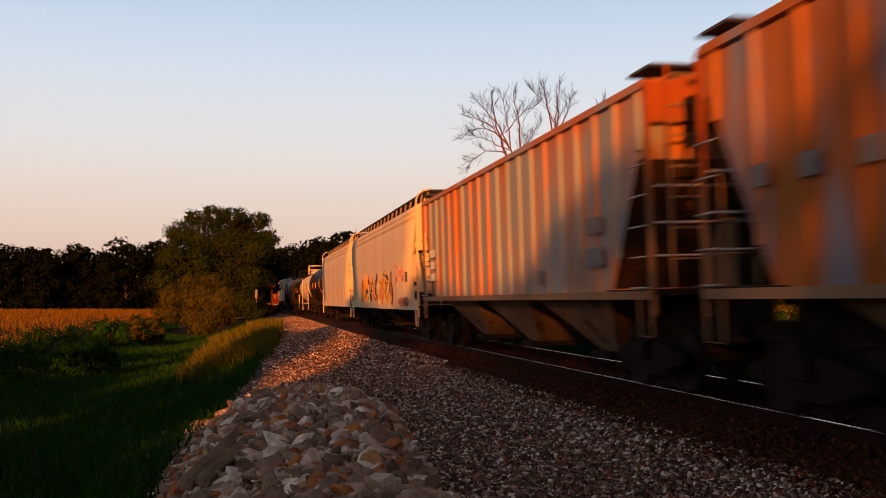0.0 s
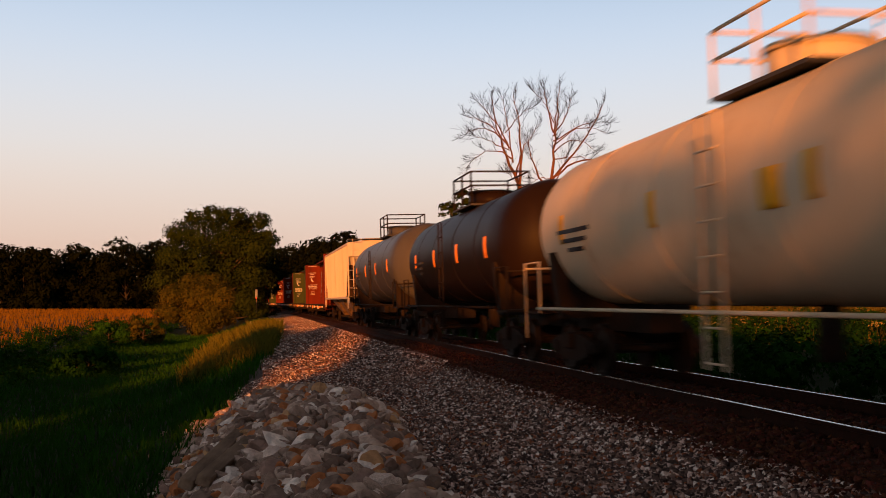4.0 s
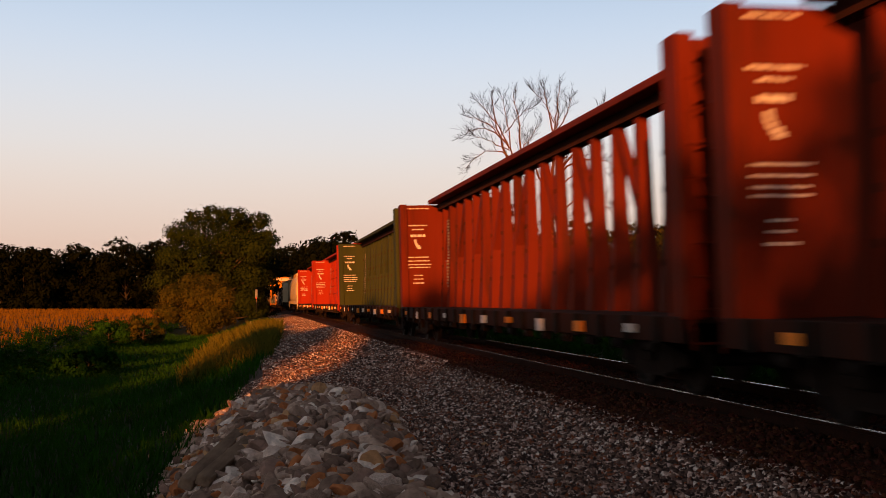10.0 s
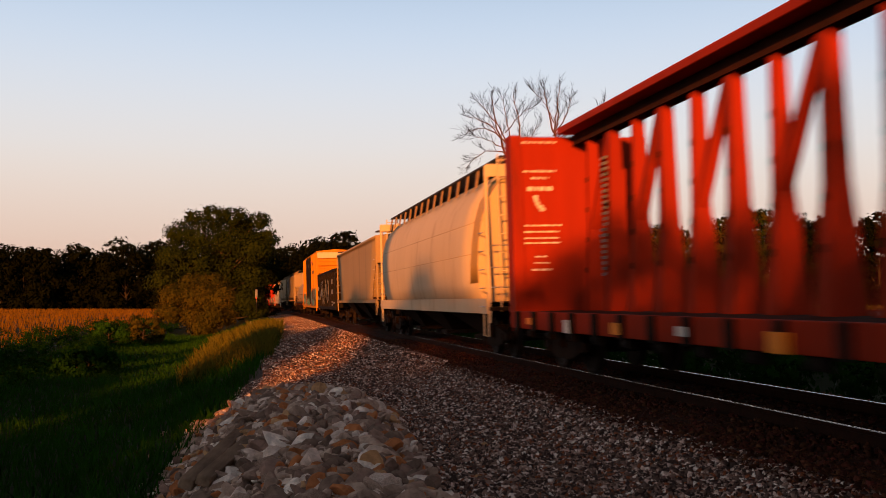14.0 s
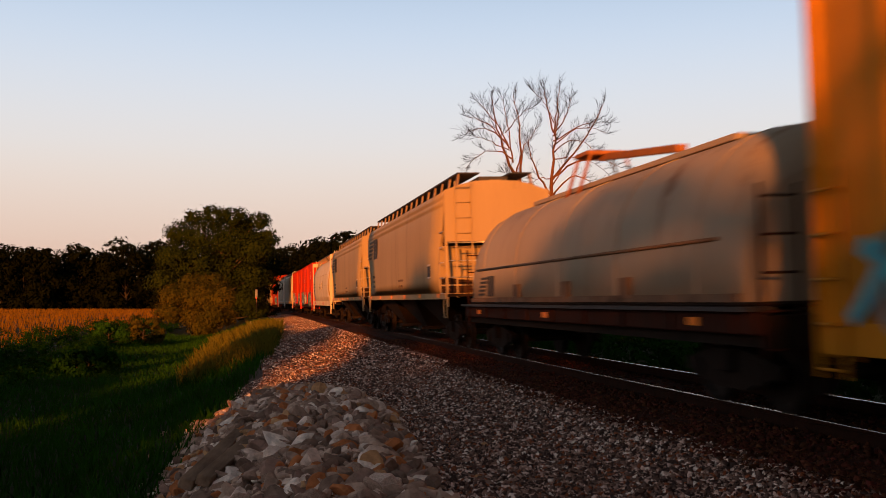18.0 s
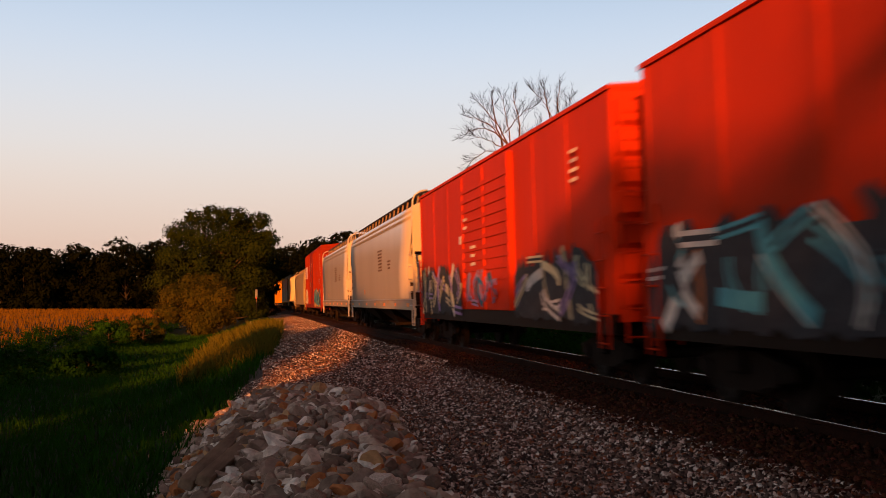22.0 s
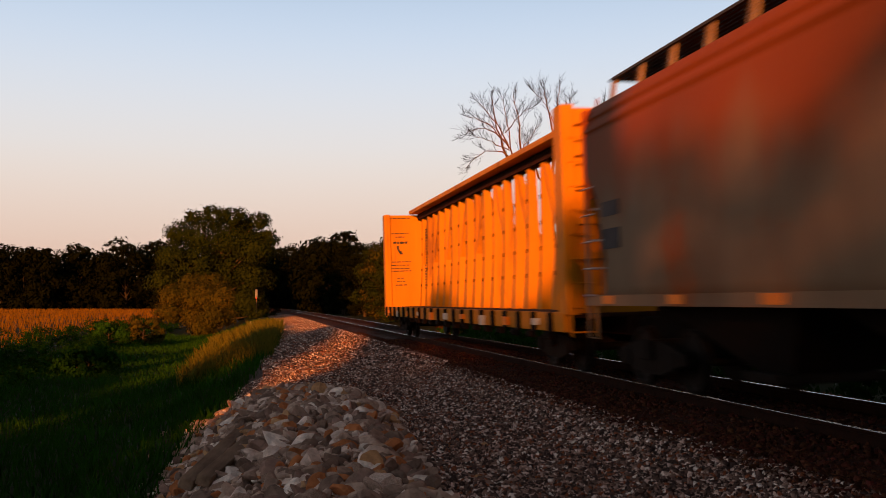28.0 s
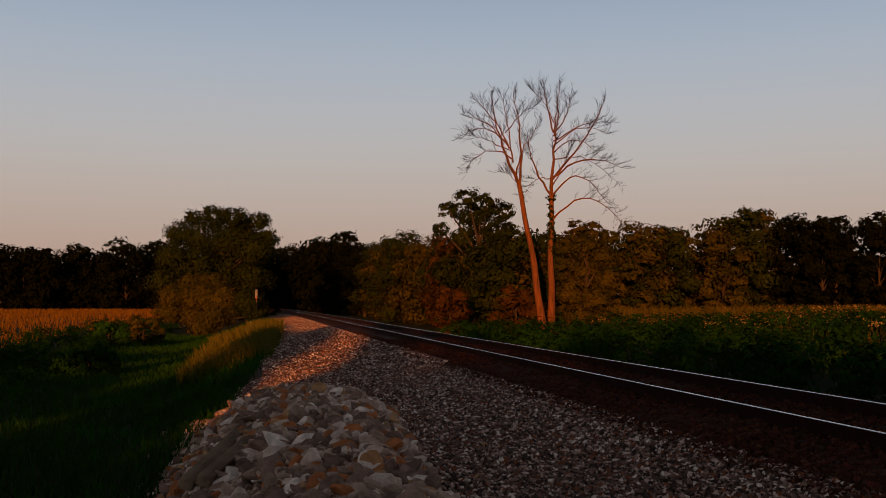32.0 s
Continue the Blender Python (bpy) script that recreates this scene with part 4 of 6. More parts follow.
def centerbeam(name, label, u0, u1, paint, text="white_mark", seed=0):
    half = (u1 - u0) / 2
    car = thing(name, label, "lumber car", "freight cars of the train")
    e = half - 0.55
    top = 4.70
    deck = Mesh().slab(-1.42, 1.42, -e, e, 1.02, 1.10)
    deck.box(-0.3, 0.3, -e, e, 0.70, 1.02)
    part("deck", deck, "sill_dirt_shade", car, "dirty dark deck")
    for sx in (-1, 1):
        part("side_sill", Mesh().slab(sx * 1.44 - 0.06, sx * 1.44 + 0.06, -e, e, 0.78, 1.12, 0.01), "sill_dirt_shade" if paint not in ("p_lumber_red", "p_yellow") else paint, car)
    for sy in (-1, 1):
        b = Mesh().slab(-1.46, 1.46, sy * (e - 0.16) - 0.10, sy * (e - 0.16) + 0.10, 1.08, top, 0.015)
        bul = part("bulkhead", b, paint, car)
        for x in (-1.36, 1.36):
            part("corner_post", Mesh().slab(x - 0.12, x + 0.12, sy * (e - 0.10) - 0.24, sy * (e - 0.10) + 0.24, 1.08, top + 0.02, 0.015), paint, bul)
        for z in (1.5, 2.1, 2.7, 3.3, 3.9, 4.45):
            part("stiffener", Mesh().box(-1.24, 1.24, sy * (e - 0.03) - 0.12, sy * (e - 0.03) + 0.12, z - 0.06, z + 0.06), paint, bul)
        end_ladder(car, sy * (e + 0.16), -1.4, -0.95, 0.7, 4.3, paint)
    # centre beam: wide top chord, twin posts that splay towards the deck, and diagonals
    part("top_chord", Mesh().slab(-0.48, 0.48, -e + 0.3, e - 0.3, top + 0.02, top + 0.16, 0.012), paint, car, "broad top chord")
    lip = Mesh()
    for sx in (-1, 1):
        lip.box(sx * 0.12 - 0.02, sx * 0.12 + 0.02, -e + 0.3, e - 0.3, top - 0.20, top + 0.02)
    # dark tone stands in for the shade beneath the chord
    part("chord_flange", lip, "sill_dirt_shade", car)
    n = 19
    for k in range(n):
        y = -(e - 1.1) + 2 * (e - 1.1) * k / (n - 1)
        wd = 0.10 if k % 2 else 0.065
        rows = ((1.1, 0.25, wd + 0.12), (1.9, 0.19, wd + 0.06), (2.7, 0.14, wd), (top + 0.02, 0.10, wd - 0.01))
        p = Mesh().rings([[(-hx, y - hy, z), (hx, y - hy, z), (hx, y + hy, z), (-hx, y + hy, z)] for z, hx, hy in rows], soft=False)
        post = part("post", p, paint, car)
        for z in (1.9, 2.5, 3.1, 3.7):
            hx = float(np.interp(z, [1.1, 1.9, 2.7, top], [0.25, 0.19, 0.14, 0.10]))
            part("cable_guide", Mesh().box(-hx - 0.025, hx + 0.025, y - 0.035, y + 0.035, z - 0.05, z + 0.05), "sill_dirt_shade", post)
        if k % 2 == 1 and k < n - 1:
            y2 = -(e - 1.1) + 2 * (e - 1.1) * (k + 1) / (n - 1)
            ya, yb = (y2, y) if y < 0 else (y, y2)
            d = Mesh().rings([[(-0.08, ya - 0.07, top), (0.08, ya - 0.07, top), (0.08, ya + 0.07, top), (-0.08, ya + 0.07, top)],
                              [(-0.10, yb - 0.07, 2.7), (0.10, yb - 0.07, 2.7), (0.10, yb + 0.07, 2.7), (-0.10, yb + 0.07, 2.7)]], soft=False)
            part("diagonal", d, paint, car)
    pocket = fix(Mesh().slab(-0.035, 0.035, -0.09, 0.09, -0.19, 0.17, 0.01).done("stake_pocket"))
    for k in range(21):
        part("stake_pocket", pocket, "underframe", car).matrix_local = pose(-1.53, -(e - 0.7) + 2 * (e - 0.7) * k / 20, 0.95)
    # lashing plates along the sill
    for k in range(10):
        y = -(e - 1.6) + 2 * (e - 1.6) * k / 9
        part("reflector" if k % 2 else "tie_down", Mesh().box(-1.580, -1.49, y - (0.17 if k % 2 else 0.14), y + (0.17 if k % 2 else 0.14), 0.88 - 0.05 * (k % 3), 1.00), "reflector" if k % 2 else "white_mark", car)
    winch = fix(Mesh().rod((-1.40, -0.12, 0.70), (-1.40, 0.12, 0.70), 0.07, n=8).box(-1.46, -1.34, -0.16, -0.12, 0.62, 0.8).box(-1.46, -1.34, 0.12, 0.16, 0.62, 0.8).done("winch"))
    for k in range(18):
        part("winch", winch, "underframe", car).matrix_local = pose(0, -(e - 1.2) + 2 * (e - 1.2) * k / 17, 0)
    # writing on the bulkhead that faces forwards, at the rear end
    y = e - 0.27
    rows = [(4.58, 0.9, 1, 0.035), (3.98, 0.75, 1, 0.04), (3.84, 0.45, 1, 0.04), (3.62, 0.6, 1, 0.085), (2.86, 0.95, 3, 0.035), (2.5, 0.9, 1, 0.035), (2.22, 0.4, 2, 0.035), (1.95, 0.5, 1, 0.04)]
    r = random.Random(seed)
    m = Mesh()
    for z, w, k, h in rows:
        for i in range(k):
            for cy, zz, ww, hh in lines_of(0, z - i * 0.13, w, 1, 0.1, h, seed * 31 + int(z * 10) + i, 0.2):
                m.box(-0.86 + cy - ww / 2, -0.86 + cy + ww / 2, y - 0.008, y + 0.004, zz - hh / 2, zz + hh / 2)
    for i, (dx, dz) in enumerate(((-0.06, 0.20), (-0.05, 0.13), (-0.02, 0.06), (0.02, 0.0), (0.06, -0.06))):
        m.box(-0.9 + dx - 0.045, -0.9 + dx + 0.045 + 0.03 * (i > 2), y - 0.008, y + 0.004, 3.25 + dz - 0.034, 3.25 + dz + 0.034)
    part("lettering", m, text, car, "small stencilled lettering")["kind"] = "stuff"
    part("lettering", Mesh().add(*column_bars(e - 2.1, seed)), text if text == "dark_mark" else "chalk", car, "column of stencilled lettering")["kind"] = "stuff"
    trucks(car, half - 2.6)
    couplers(car, half, e)
    return car, half, e


def boxcar(name, label, u0, u1, paint, door="p_black", top=5.0, ribs=18, door_at=0.0, door_wide=3.0, deep=0.07, louvred=False, sill=None):
    half = (u1 - u0) / 2
    car = thing(name, label, "boxcar", "freight cars of the train")
    e = half - 0.6
    w = 1.46
    shell = Mesh().rings([[(-w, y, 1.0), (w, y, 1.0), (w, y, top - 0.06), (0, y, top + 0.06), (-w, y, top - 0.06)] for y in (-e, e)], soft=False)
    part("body", shell, paint, car)
    roof = Mesh().rings([[(-w - 0.04, y, top - 0.1), (w + 0.04, y, top - 0.1), (w + 0.04, y, top - 0.03), (0, y, top + 0.10), (-w - 0.04, y, top - 0.03)] for y in (-e - 0.03, e + 0.03)], soft=False)
    part("roof", roof, paint, car)
    for sx in (-1, 1):
        part("side_sill", Mesh().box(sx * (w - 0.05), sx * (w + 0.05), -e, e, 0.82, 1.12), sill or paint, car)
        for k in range(ribs):
            y = -(e - 0.12) + 2 * (e - 0.12) * k / (ribs - 1)
            if abs(y - door_at) < door_wide / 2 + 0.1:
                continue
            r = Mesh()
            r.rings([[(sx * w, y - 0.11, z), (sx * (w + deep), y - 0.06, z), (sx * (w + deep), y + 0.06, z), (sx * w, y + 0.11, z)] for z in (1.12, top - 0.12)], soft=False)
            part("side_post", r, paint, car)
        dm = Mesh().box(sx * w, sx * (w + 0.09), door_at - door_wide / 2, door_at + door_wide / 2, 1.14, top - 0.2)
        dr = part("door", dm, door, car)
        for z in [1.36 + 0.24 * i for i in range(int((top - 1.6) / 0.24))] if louvred else (1.5, 2.1, 2.8, 3.5, 4.2):
            part("door_rib", Mesh().box(sx * (w + 0.08), sx * (w + 0.12), door_at - door_wide / 2, door_at + door_wide / 2, z - 0.05, z + 0.05), door, dr)
        for y in (-0.48, 0.0, 0.48):
            part("door_bar", Mesh().box(sx * (w + 0.08), sx * (w + 0.13), door_at + y * door_wide - 0.04, door_at + y * door_wide + 0.04, 1.14, top - 0.2), door, dr)
        ladder(car, sx * (w + 0.09), -e + 0.12, -e + 0.52, 0.6, 2.6, paint)
        ladder(car, sx * (w + 0.09), e - 0.52, e - 0.12, 0.6, 2.6, paint)
    for sy in (-1, 1):
        for k in range(7):
            z = 1.42 + k * (top - 1.85) / 6
            y0, y1 = sy * (e - 0.01), sy * (e + 0.12)
            ring = [(y0, z - 0.24), (y1, z - 0.16), (y1, z + 0.14), (y0, z + 0.17)]
            part("end_rib", Mesh().rings([[(x, yy, zz) for yy, zz in ring] for x in (-w + 0.05, w - 0.05)], soft=False), paint, car)
        end_ladder(car, sy * (e + 0.14), -w + 0.1, -w + 0.5, 0.7, 4.2, paint)
    part("centre_sill", Mesh().box(-0.3, 0.3, -e, e, 0.68, 1.0), "underframe", car)
    trucks(car, half - 2.3)
    couplers(car, half, e)
    return car, half, e


def gondola(name, label, u0, u1, paint, top=3.3):
    half = (u1 - u0) / 2
    car = thing(name, label, "gondola", "freight cars of the train")
    e = half - 0.6
    w = 1.45
    for sx in (-1, 1):
        part("side_wall", Mesh().box(sx * (w - 0.03), sx * (w + 0.0), -e, e, 0.95, top), paint, car)
        part("top_chord", Mesh().slab(sx * w - 0.09, sx * w + 0.09, -e, e, top - 0.08, top + 0.08, 0.015), paint, car)
        part("side_sill", Mesh().box(sx * (w - 0.02), sx * (w + 0.08), -e, e, 0.80, 1.0), paint, car)
        for k in range(15):
            y = -(e - 0.1) + 2 * (e - 0.1) * k / 14
            r = Mesh().rings([[(sx * w, y - 0.12, z), (sx * (w + 0.09), y - 0.07, z), (sx * (w + 0.09), y + 0.07, z), (sx * w, y + 0.12, z)] for z in (0.98, top - 0.07)], soft=False)
            part("side_post", r, paint, car)
    for sy in (-1, 1):
        part("end_wall", Mesh().box(-w, w, sy * e - 0.04, sy * e + 0.04, 0.95, top), paint, car)
        end_ladder(car, sy * (e + 0.14), -w + 0.1, -w + 0.5, 0.7, top - 0.1, paint)
    part("floor_plate", Mesh().box(-w, w, -e, e, 0.92, 1.0), "underframe", car)
    trucks(car, half - 2.2)
    couplers(car, half, e)
    return car, half, e


def coil_car(name, label, u0, u1, paint):
    half = (u1 - u0) / 2
    car = thing(name, label, "coil car", "freight cars of the train")
    e = half - 0.6
    for sx in (-1, 1):
        part("side_sill", Mesh().slab(sx * 1.42 - 0.07, sx * 1.42 + 0.07, -e, e, 0.94, 1.20, 0.02), paint, car)
        for k in range(9):
            y = -(e - 0.5) + 2 * (e - 0.5) * k / 8
            part("side_post", Mesh().box(sx * 1.48, sx * 1.53, y - 0.06, y + 0.06, 0.95, 1.19), paint, car)
        part("walkway", Mesh().box(sx * 1.25, sx * 1.60, -e, e, 1.20, 1.25), "grating", car)
    part("trough", Mesh().box(-1.35, 1.35, -e, e, 0.8, 1.15), "underframe", car)
    n = 14
    arc = [(1.36 * math.cos(math.pi * k / n), 2.10 + 1.40 * math.sin(math.pi * k / n)) for k in range(n + 1)]
    ring = [(1.40, 1.28), (1.39, 2.0)] + arc[1:-1] + [(-1.39, 2.0), (-1.40, 1.28)]
    rings = []
    for y, f in ((-e + 0.35, 0.74), (-e + 0.55, 0.90), (-e + 0.95, 0.98), (-e + 1.4, 1.0), (0, 1.0), (e - 1.4, 1.0), (e - 0.95, 0.98), (e - 0.55, 0.90), (e - 0.35, 0.74)):
        rings.append([(x * (0.9 + 0.1 * f), y, 1.28 + (z - 1.28) * f) for x, z in ring])
    hood = part("hood", Mesh().rings(rings), "p_coil", car, "rounded removable steel cover")
    for sx in (-1, 1):
        part("seam", Mesh().path([(sx * 1.40, -e + 1.0, 2.05), (sx * 1.40, e - 1.0, 2.05)], 0.025), "bay_steel", hood)
    part("sill_rim", Mesh().slab(-1.44, 1.44, -e + 0.3, e - 0.3, 1.25, 1.30), "underframe", hood)
    for y in (-e + 1.6, -e + 4.4, 0.0, e - 4.4, e - 1.6):
        band = [[(x * 1.006, y + dy, 1.28 + (z - 1.28) * 1.006) for x, z in ring] for dy in (-0.035, 0.035)]
        part("hood_rib", Mesh().rings(band, soft=False), "p_coil", hood)
    for sx in (-1, 1):
        part("flange", Mesh().box(sx * 1.39, sx * 1.45, -e + 0.5, e - 0.5, 1.30, 1.40), "bay_steel", hood)
    reflectors(car, [-e + 1.5, 0.5, e - 1.5], -1.50, 1.07, 0.3)
    part("ridge_plate", Mesh().slab(-0.35, 0.35, -e + 2.4, e - 2.4, 3.47, 3.56, 0.01), "p_coil", hood)
    for y in (0.95, 1.65):
        leg = [(-0.62, y, 3.3), (-0.34, y, 4.10), (0.34, y, 4.10), (0.62, y, 3.3)]
        part("trestle", Mesh().path(leg, 0.035), "bracket_rust", hood, "rusty lifting trestle")
    part("trestle_plate", Mesh().slab(-0.42, 0.42, 0.90, 1.70, 4.09, 4.17, 0.01), "bracket_rust", hood)
    part("lifting_beam", Mesh().rings([[(-0.09, y, z), (0.09, y, z), (0.09, y, z + 0.12), (-0.09, y, z + 0.12)] for y, z in ((-2.4, 3.66), (1.3, 4.02))], soft=False), "bracket_rust", hood)
    part("beam_stay", Mesh().rod((0, -2.2, 3.5), (0, -2.2, 3.70), 0.05), "bracket_rust", hood)
    for y in (-3.4, -0.6, 2.6):
        for sx in (-1, 1):
            part("side_bracket", Mesh().box(sx * 1.40, sx * 1.47, y - 0.18, y + 0.18, 1.36, 1.66), "bay_steel", hood)
    for sy in (-1, 1):
        end_ladder(car, sy * (e + 0.05), -1.4, -0.95, 0.7, 2.6, paint)
    trucks(car, half - 2.1)
    couplers(car, half, e)
    return car, half, e


def hook(made, u0, u1):
    TRAIN.append((made[0], (u0 + u1) / 2 + SHIFT.get(made[0].name, 0.0)))
    return made


U = {1: -8.0, 2: 11.94, 3: 31.3, 4: 52.75, 5: 74.0, 6: 91.54, 7: 109.39, 8: 125.02, 9: 142.7, 10: 161.18, 11: 185.66, 12: 210.5, 13: 235.0, 14: 259.6,
     15: 284.2, 16: 309.0, 17: 333.9, 18: 354.3, 19: 374.94, 20: 392.0, 21: 412.0, 22: 427.8, 23: 448.0, 24: 467.6, 25: 487.3, 26: 505.6, 27: 523.6, 28: 545.4,
     29: 565.9, 30: 587.2, 31: 607.6, 32: 624.2, 33: 642.3, 34: 666.4}


def span(k):
    return U[k] + 0.02, U[k + 1] - 0.02


def assemble():
    for k, paint, lab in ((1, "p_rusty_worn", "heavily rusted orange-brown and blue ribbed covered hopper car"), (2, "p_rusty_blue", "rusty pale blue ribbed covered hopper car")):
        c, h, e = hook(hopper("covered_hopper", lab, *span(k), paint, "ribbed", trim="p_rusty", ribs=20, walkway=False, top=4.35, low=1.38, sill_high=0.12), *span(k))
        if k == 1:
            plates(c, [(e - 1.4 - 0.98 * i, 2.65, 0.30, 0.24) for i in range(4)], "chalk", -1.50)
        else:
            plates(c, lines_of(e - 1.6, 2.7, 0.9, 3, 0.34, 0.22, 21, 0.2), "white_mark", -1.50)
            plates(c, [(-e + 5.2, 1.75, 0.34, 0.26), (-e + 2.2, 2.0, 0.8, 0.3), (-e + 2.2, 2.5, 0.7, 0.26)], "chalk", -1.50)
    c, h, e = hook(hopper("covered_hopper", "cream covered hopper car with red and yellow graffiti", *span(3), "p_cream", "smooth", inset=(0.5, 0.6)), *span(3))
    graffiti(c, -e + 5.2, -e + 15.6, 1.16, 2.55, -1.535, ["yellow_mark", "yellow_mark", "orange_mark", "cream_mark", "dark_mark"], 3, "dark_mark", 0.17)
    graffiti(c, -e + 3.7, -e + 4.5, 1.7, 2.9, -1.535, ["red_mark", "p_cream", "red_mark"], 131, "p_cream", 0.10)
    graffiti(c, -e + 2.4, -e + 3.5, 2.0, 2.5, -1.535, ["red_mark", "p_cream"], 132, "p_cream", 0.14)
    graffiti(c, -e + 1.6, -e + 3.6, 1.15, 1.5, -1.545, ["dark_mark", "chalk", "red_mark"], 133, "p_cream", 0.16)
    plates(c, [(-e + 2.0, 2.15, 0.42, 0.34)], "dark_mark", -1.535)
    plates(c, [(-e + 1.9, 1.28, 0.6, 0.2), (-e + 3.6, 1.3, 0.5, 0.14)], "red_mark", -1.545)
    c, h, e = hook(hopper("covered_hopper", "plain cream covered hopper car", *span(4), "p_cream", "smooth", inset=(0.4, 0.6)), *span(4))
    plates(c, lines_of(e - 1.9, 2.75, 0.5, 2, 0.4, 0.16, 41) + lines_of(e - 2.0, 1.9, 0.7, 2, 0.1, 0.05, 42), "bay_steel", -1.535)
    for y, wd, hh in ((5.4, 0.16, 0.36), (1.9, 0.18, 0.42), (-0.7, 0.20, 0.46), (-3.2, 0.30, 0.52), (-6.1, 0.20, 0.7)):
        part("patch", Mesh().rings([[(x, y - sk, z), (x, y + wd - sk, z), (x + 0.02, y + wd - sk, z), (x + 0.02, y - sk, z)] for x, z, sk in ((-1.538, 1.55, 0.12), (-1.538, 1.55 + hh, 0.0))], soft=False), "patch_ochre", c, "ochre patch of primer")
    for k, lab, paint, rail, rad, mid in ((5, "black tank car with a dark railing", "p_black", "underframe", 1.52, 2.68), (6, "cream-white tank car with a white railing", "p_cream", "p_cream", 1.40, 2.62),
                                          (7, "dark brown tank car", "p_black", "underframe", 1.40, 2.62), (8, "dark grey tank car with orange reflector strips", "p_tank_grey", "underframe", 1.50, 2.75)):
        c, h, e = hook(tank("tank_car", lab, *span(k), paint, radius=rad, mid=mid, rail=rail, inset=1.3 if k == 8 else 0.9), *span(k))

        def on_shell(y, z, w, hh, material, name="marking"):
            m = Mesh()
            n = 6
            rows = []
            for i in range(n + 1):
                zz = z - hh / 2 + hh * i / n
                x = -math.sqrt(max(0.0, rad * rad - (zz - mid) ** 2))
                rows.append([(x - 0.012, y - w / 2, zz), (x - 0.012, y + w / 2, zz), (x + 0.03, y + w / 2, zz), (x + 0.03, y - w / 2, zz)])
            part(name, m.rings(rows), material, c)

        for i in range(4):
            on_shell(-e + 2.0 + i * (2 * e - 4) / 3, mid - 0.05, 0.22, 0.5, "reflector" if k != 6 else "yellow_mark", "reflector")
        ink = "dark_mark" if k == 6 else "chalk"
        if k in (5, 6):
            for i in range(7):
                on_shell(-e * 0.62, mid + 0.42 - i * 0.10, 1.3, 0.035, ink)
            on_shell(-1.2, mid - 0.1, 0.45, 0.45, "yellow_mark")
        if k == 5:
            on_shell(-e + 1.4, mid - 0.6, 0.42, 0.42, "red_mark")
            on_shell(-e + 1.4, mid - 0.6, 0.46, 0.09, "white_mark")
            on_shell(-e + 1.2, mid - 0.95, 0.5, 0.06, "white_mark")
        for i in range(3):
            on_shell(e - 2.6, mid - 0.1 - i * 0.16, 1.6 - 0.4 * i, 0.07, ink if k in (5, 6) else "grating")
    hook(hopper("covered_hopper", "white ribbed three-bay covered hopper car", *span(9), "p_white", "ribbed", ribs=22, walkway=False, top=4.50, low=1.5, sill_high=0.10, inset=(1.2, 0.75)), *span(9))
    for k, paint, lab in ((10, "p_red", "red-brown"), (11, "p_green", "dark olive green"), (12, "p_red", "red-brown"), (13, "p_red", "red-brown"),
                          (14, "p_green", "dark olive green"), (15, "p_lumber_red", "bright red"), (16, "p_lumber_red", "bright red")):
        hook(centerbeam("centerbeam_flatcar", "empty " + lab + " centre-beam lumber flatcar with end bulkheads", *span(k), paint, seed=k), *span(k))
    c, h, e = hook(hopper("covered_hopper", "cream round-sided covered hopper car with a yellow end panel", *span(17), "p_cream", "round", panel="patch_ochre", inset=(1.4, 0.6), hoops=False), *span(17))
    hook(hopper("covered_hopper", "weathered cream covered hopper car", *span(18), "p_tan", "plain", walkway=False, top=4.1, low=1.3, sill_high=0.12), *span(18))
    c, h, e = hook(gondola("gondola", "black high-sided gondola with pale graffiti", *span(19), "gondola_black"), *span(19))
    graffiti(c, -e + 4.6, -e + 8.8, 1.05, 2.9, -1.545, ["chalk", "gondola_black", "chalk", "gondola_black"], 19, "gondola_black", 0.09)
    graffiti(c, e - 6.4, e - 3.2, 1.05, 2.8, -1.545, ["chalk", "bare_steel", "gondola_black"], 119, "gondola_black", 0.11)
    plates(c, [(e - 4.6, 1.9, 0.5, 0.42)], "blue_mark", -1.548)
    plates(c, lines_of(e - 4.6, 2.7, 0.5, 5, 0.13, 0.06, 191, 0.1), "chalk", -1.548)
    plates(c, [(-e + 2.2, 2.6, 1.0, 0.3), (-e + 2.1, 1.95, 1.2, 0.3), (-e + 2.2, 1.3, 0.8, 0.1), (-e + 0.8, 1.25, 0.9, 0.1), (-e + 2.2, 1.12, 0.8, 0.1)], "chalk", -1.548)
    plates(c, [(e - 1.2, 2.3, 0.2, 0.3), (e - 1.2, 1.6, 0.25, 0.3)], "white_mark", -1.548)
    c, h, e = hook(boxcar("boxcar", "yellow high-cube boxcar with a black door and graffiti", *span(20), "p_yellow", "p_black", top=5.3, door_at=0.85, door_wide=5.2), *span(20))
    graffiti(c, -e + 0.9, -1.85, 0.95, 2.45, -1.54, ["teal_mark", "chalk", "dark_mark", "bay_steel", "chalk", "teal_mark"], 20, "dark_mark", 0.13, "bay_steel")
    graffiti(c, 3.7, e - 0.6, 0.95, 2.2, -1.54, ["teal_mark", "chalk", "bay_steel"], 220, "dark_mark", 0.13)
    graffiti(c, -1.6, 3.2, 0.95, 1.7, -1.60, ["teal_mark", "chalk", "dark_mark"], 221, "dark_mark", 0.12)
    plates(c, lines_of(2.3, 4.5, 0.8, 2, 0.16, 0.07, 222) + lines_of(-0.4, 4.5, 0.8, 2, 0.16, 0.07, 223) + lines_of(2.3, 2.5, 0.6, 3, 0.15, 0.06, 224) + lines_of(-0.5, 2.6, 0.6, 3, 0.15, 0.06, 225), "chalk", -1.60)
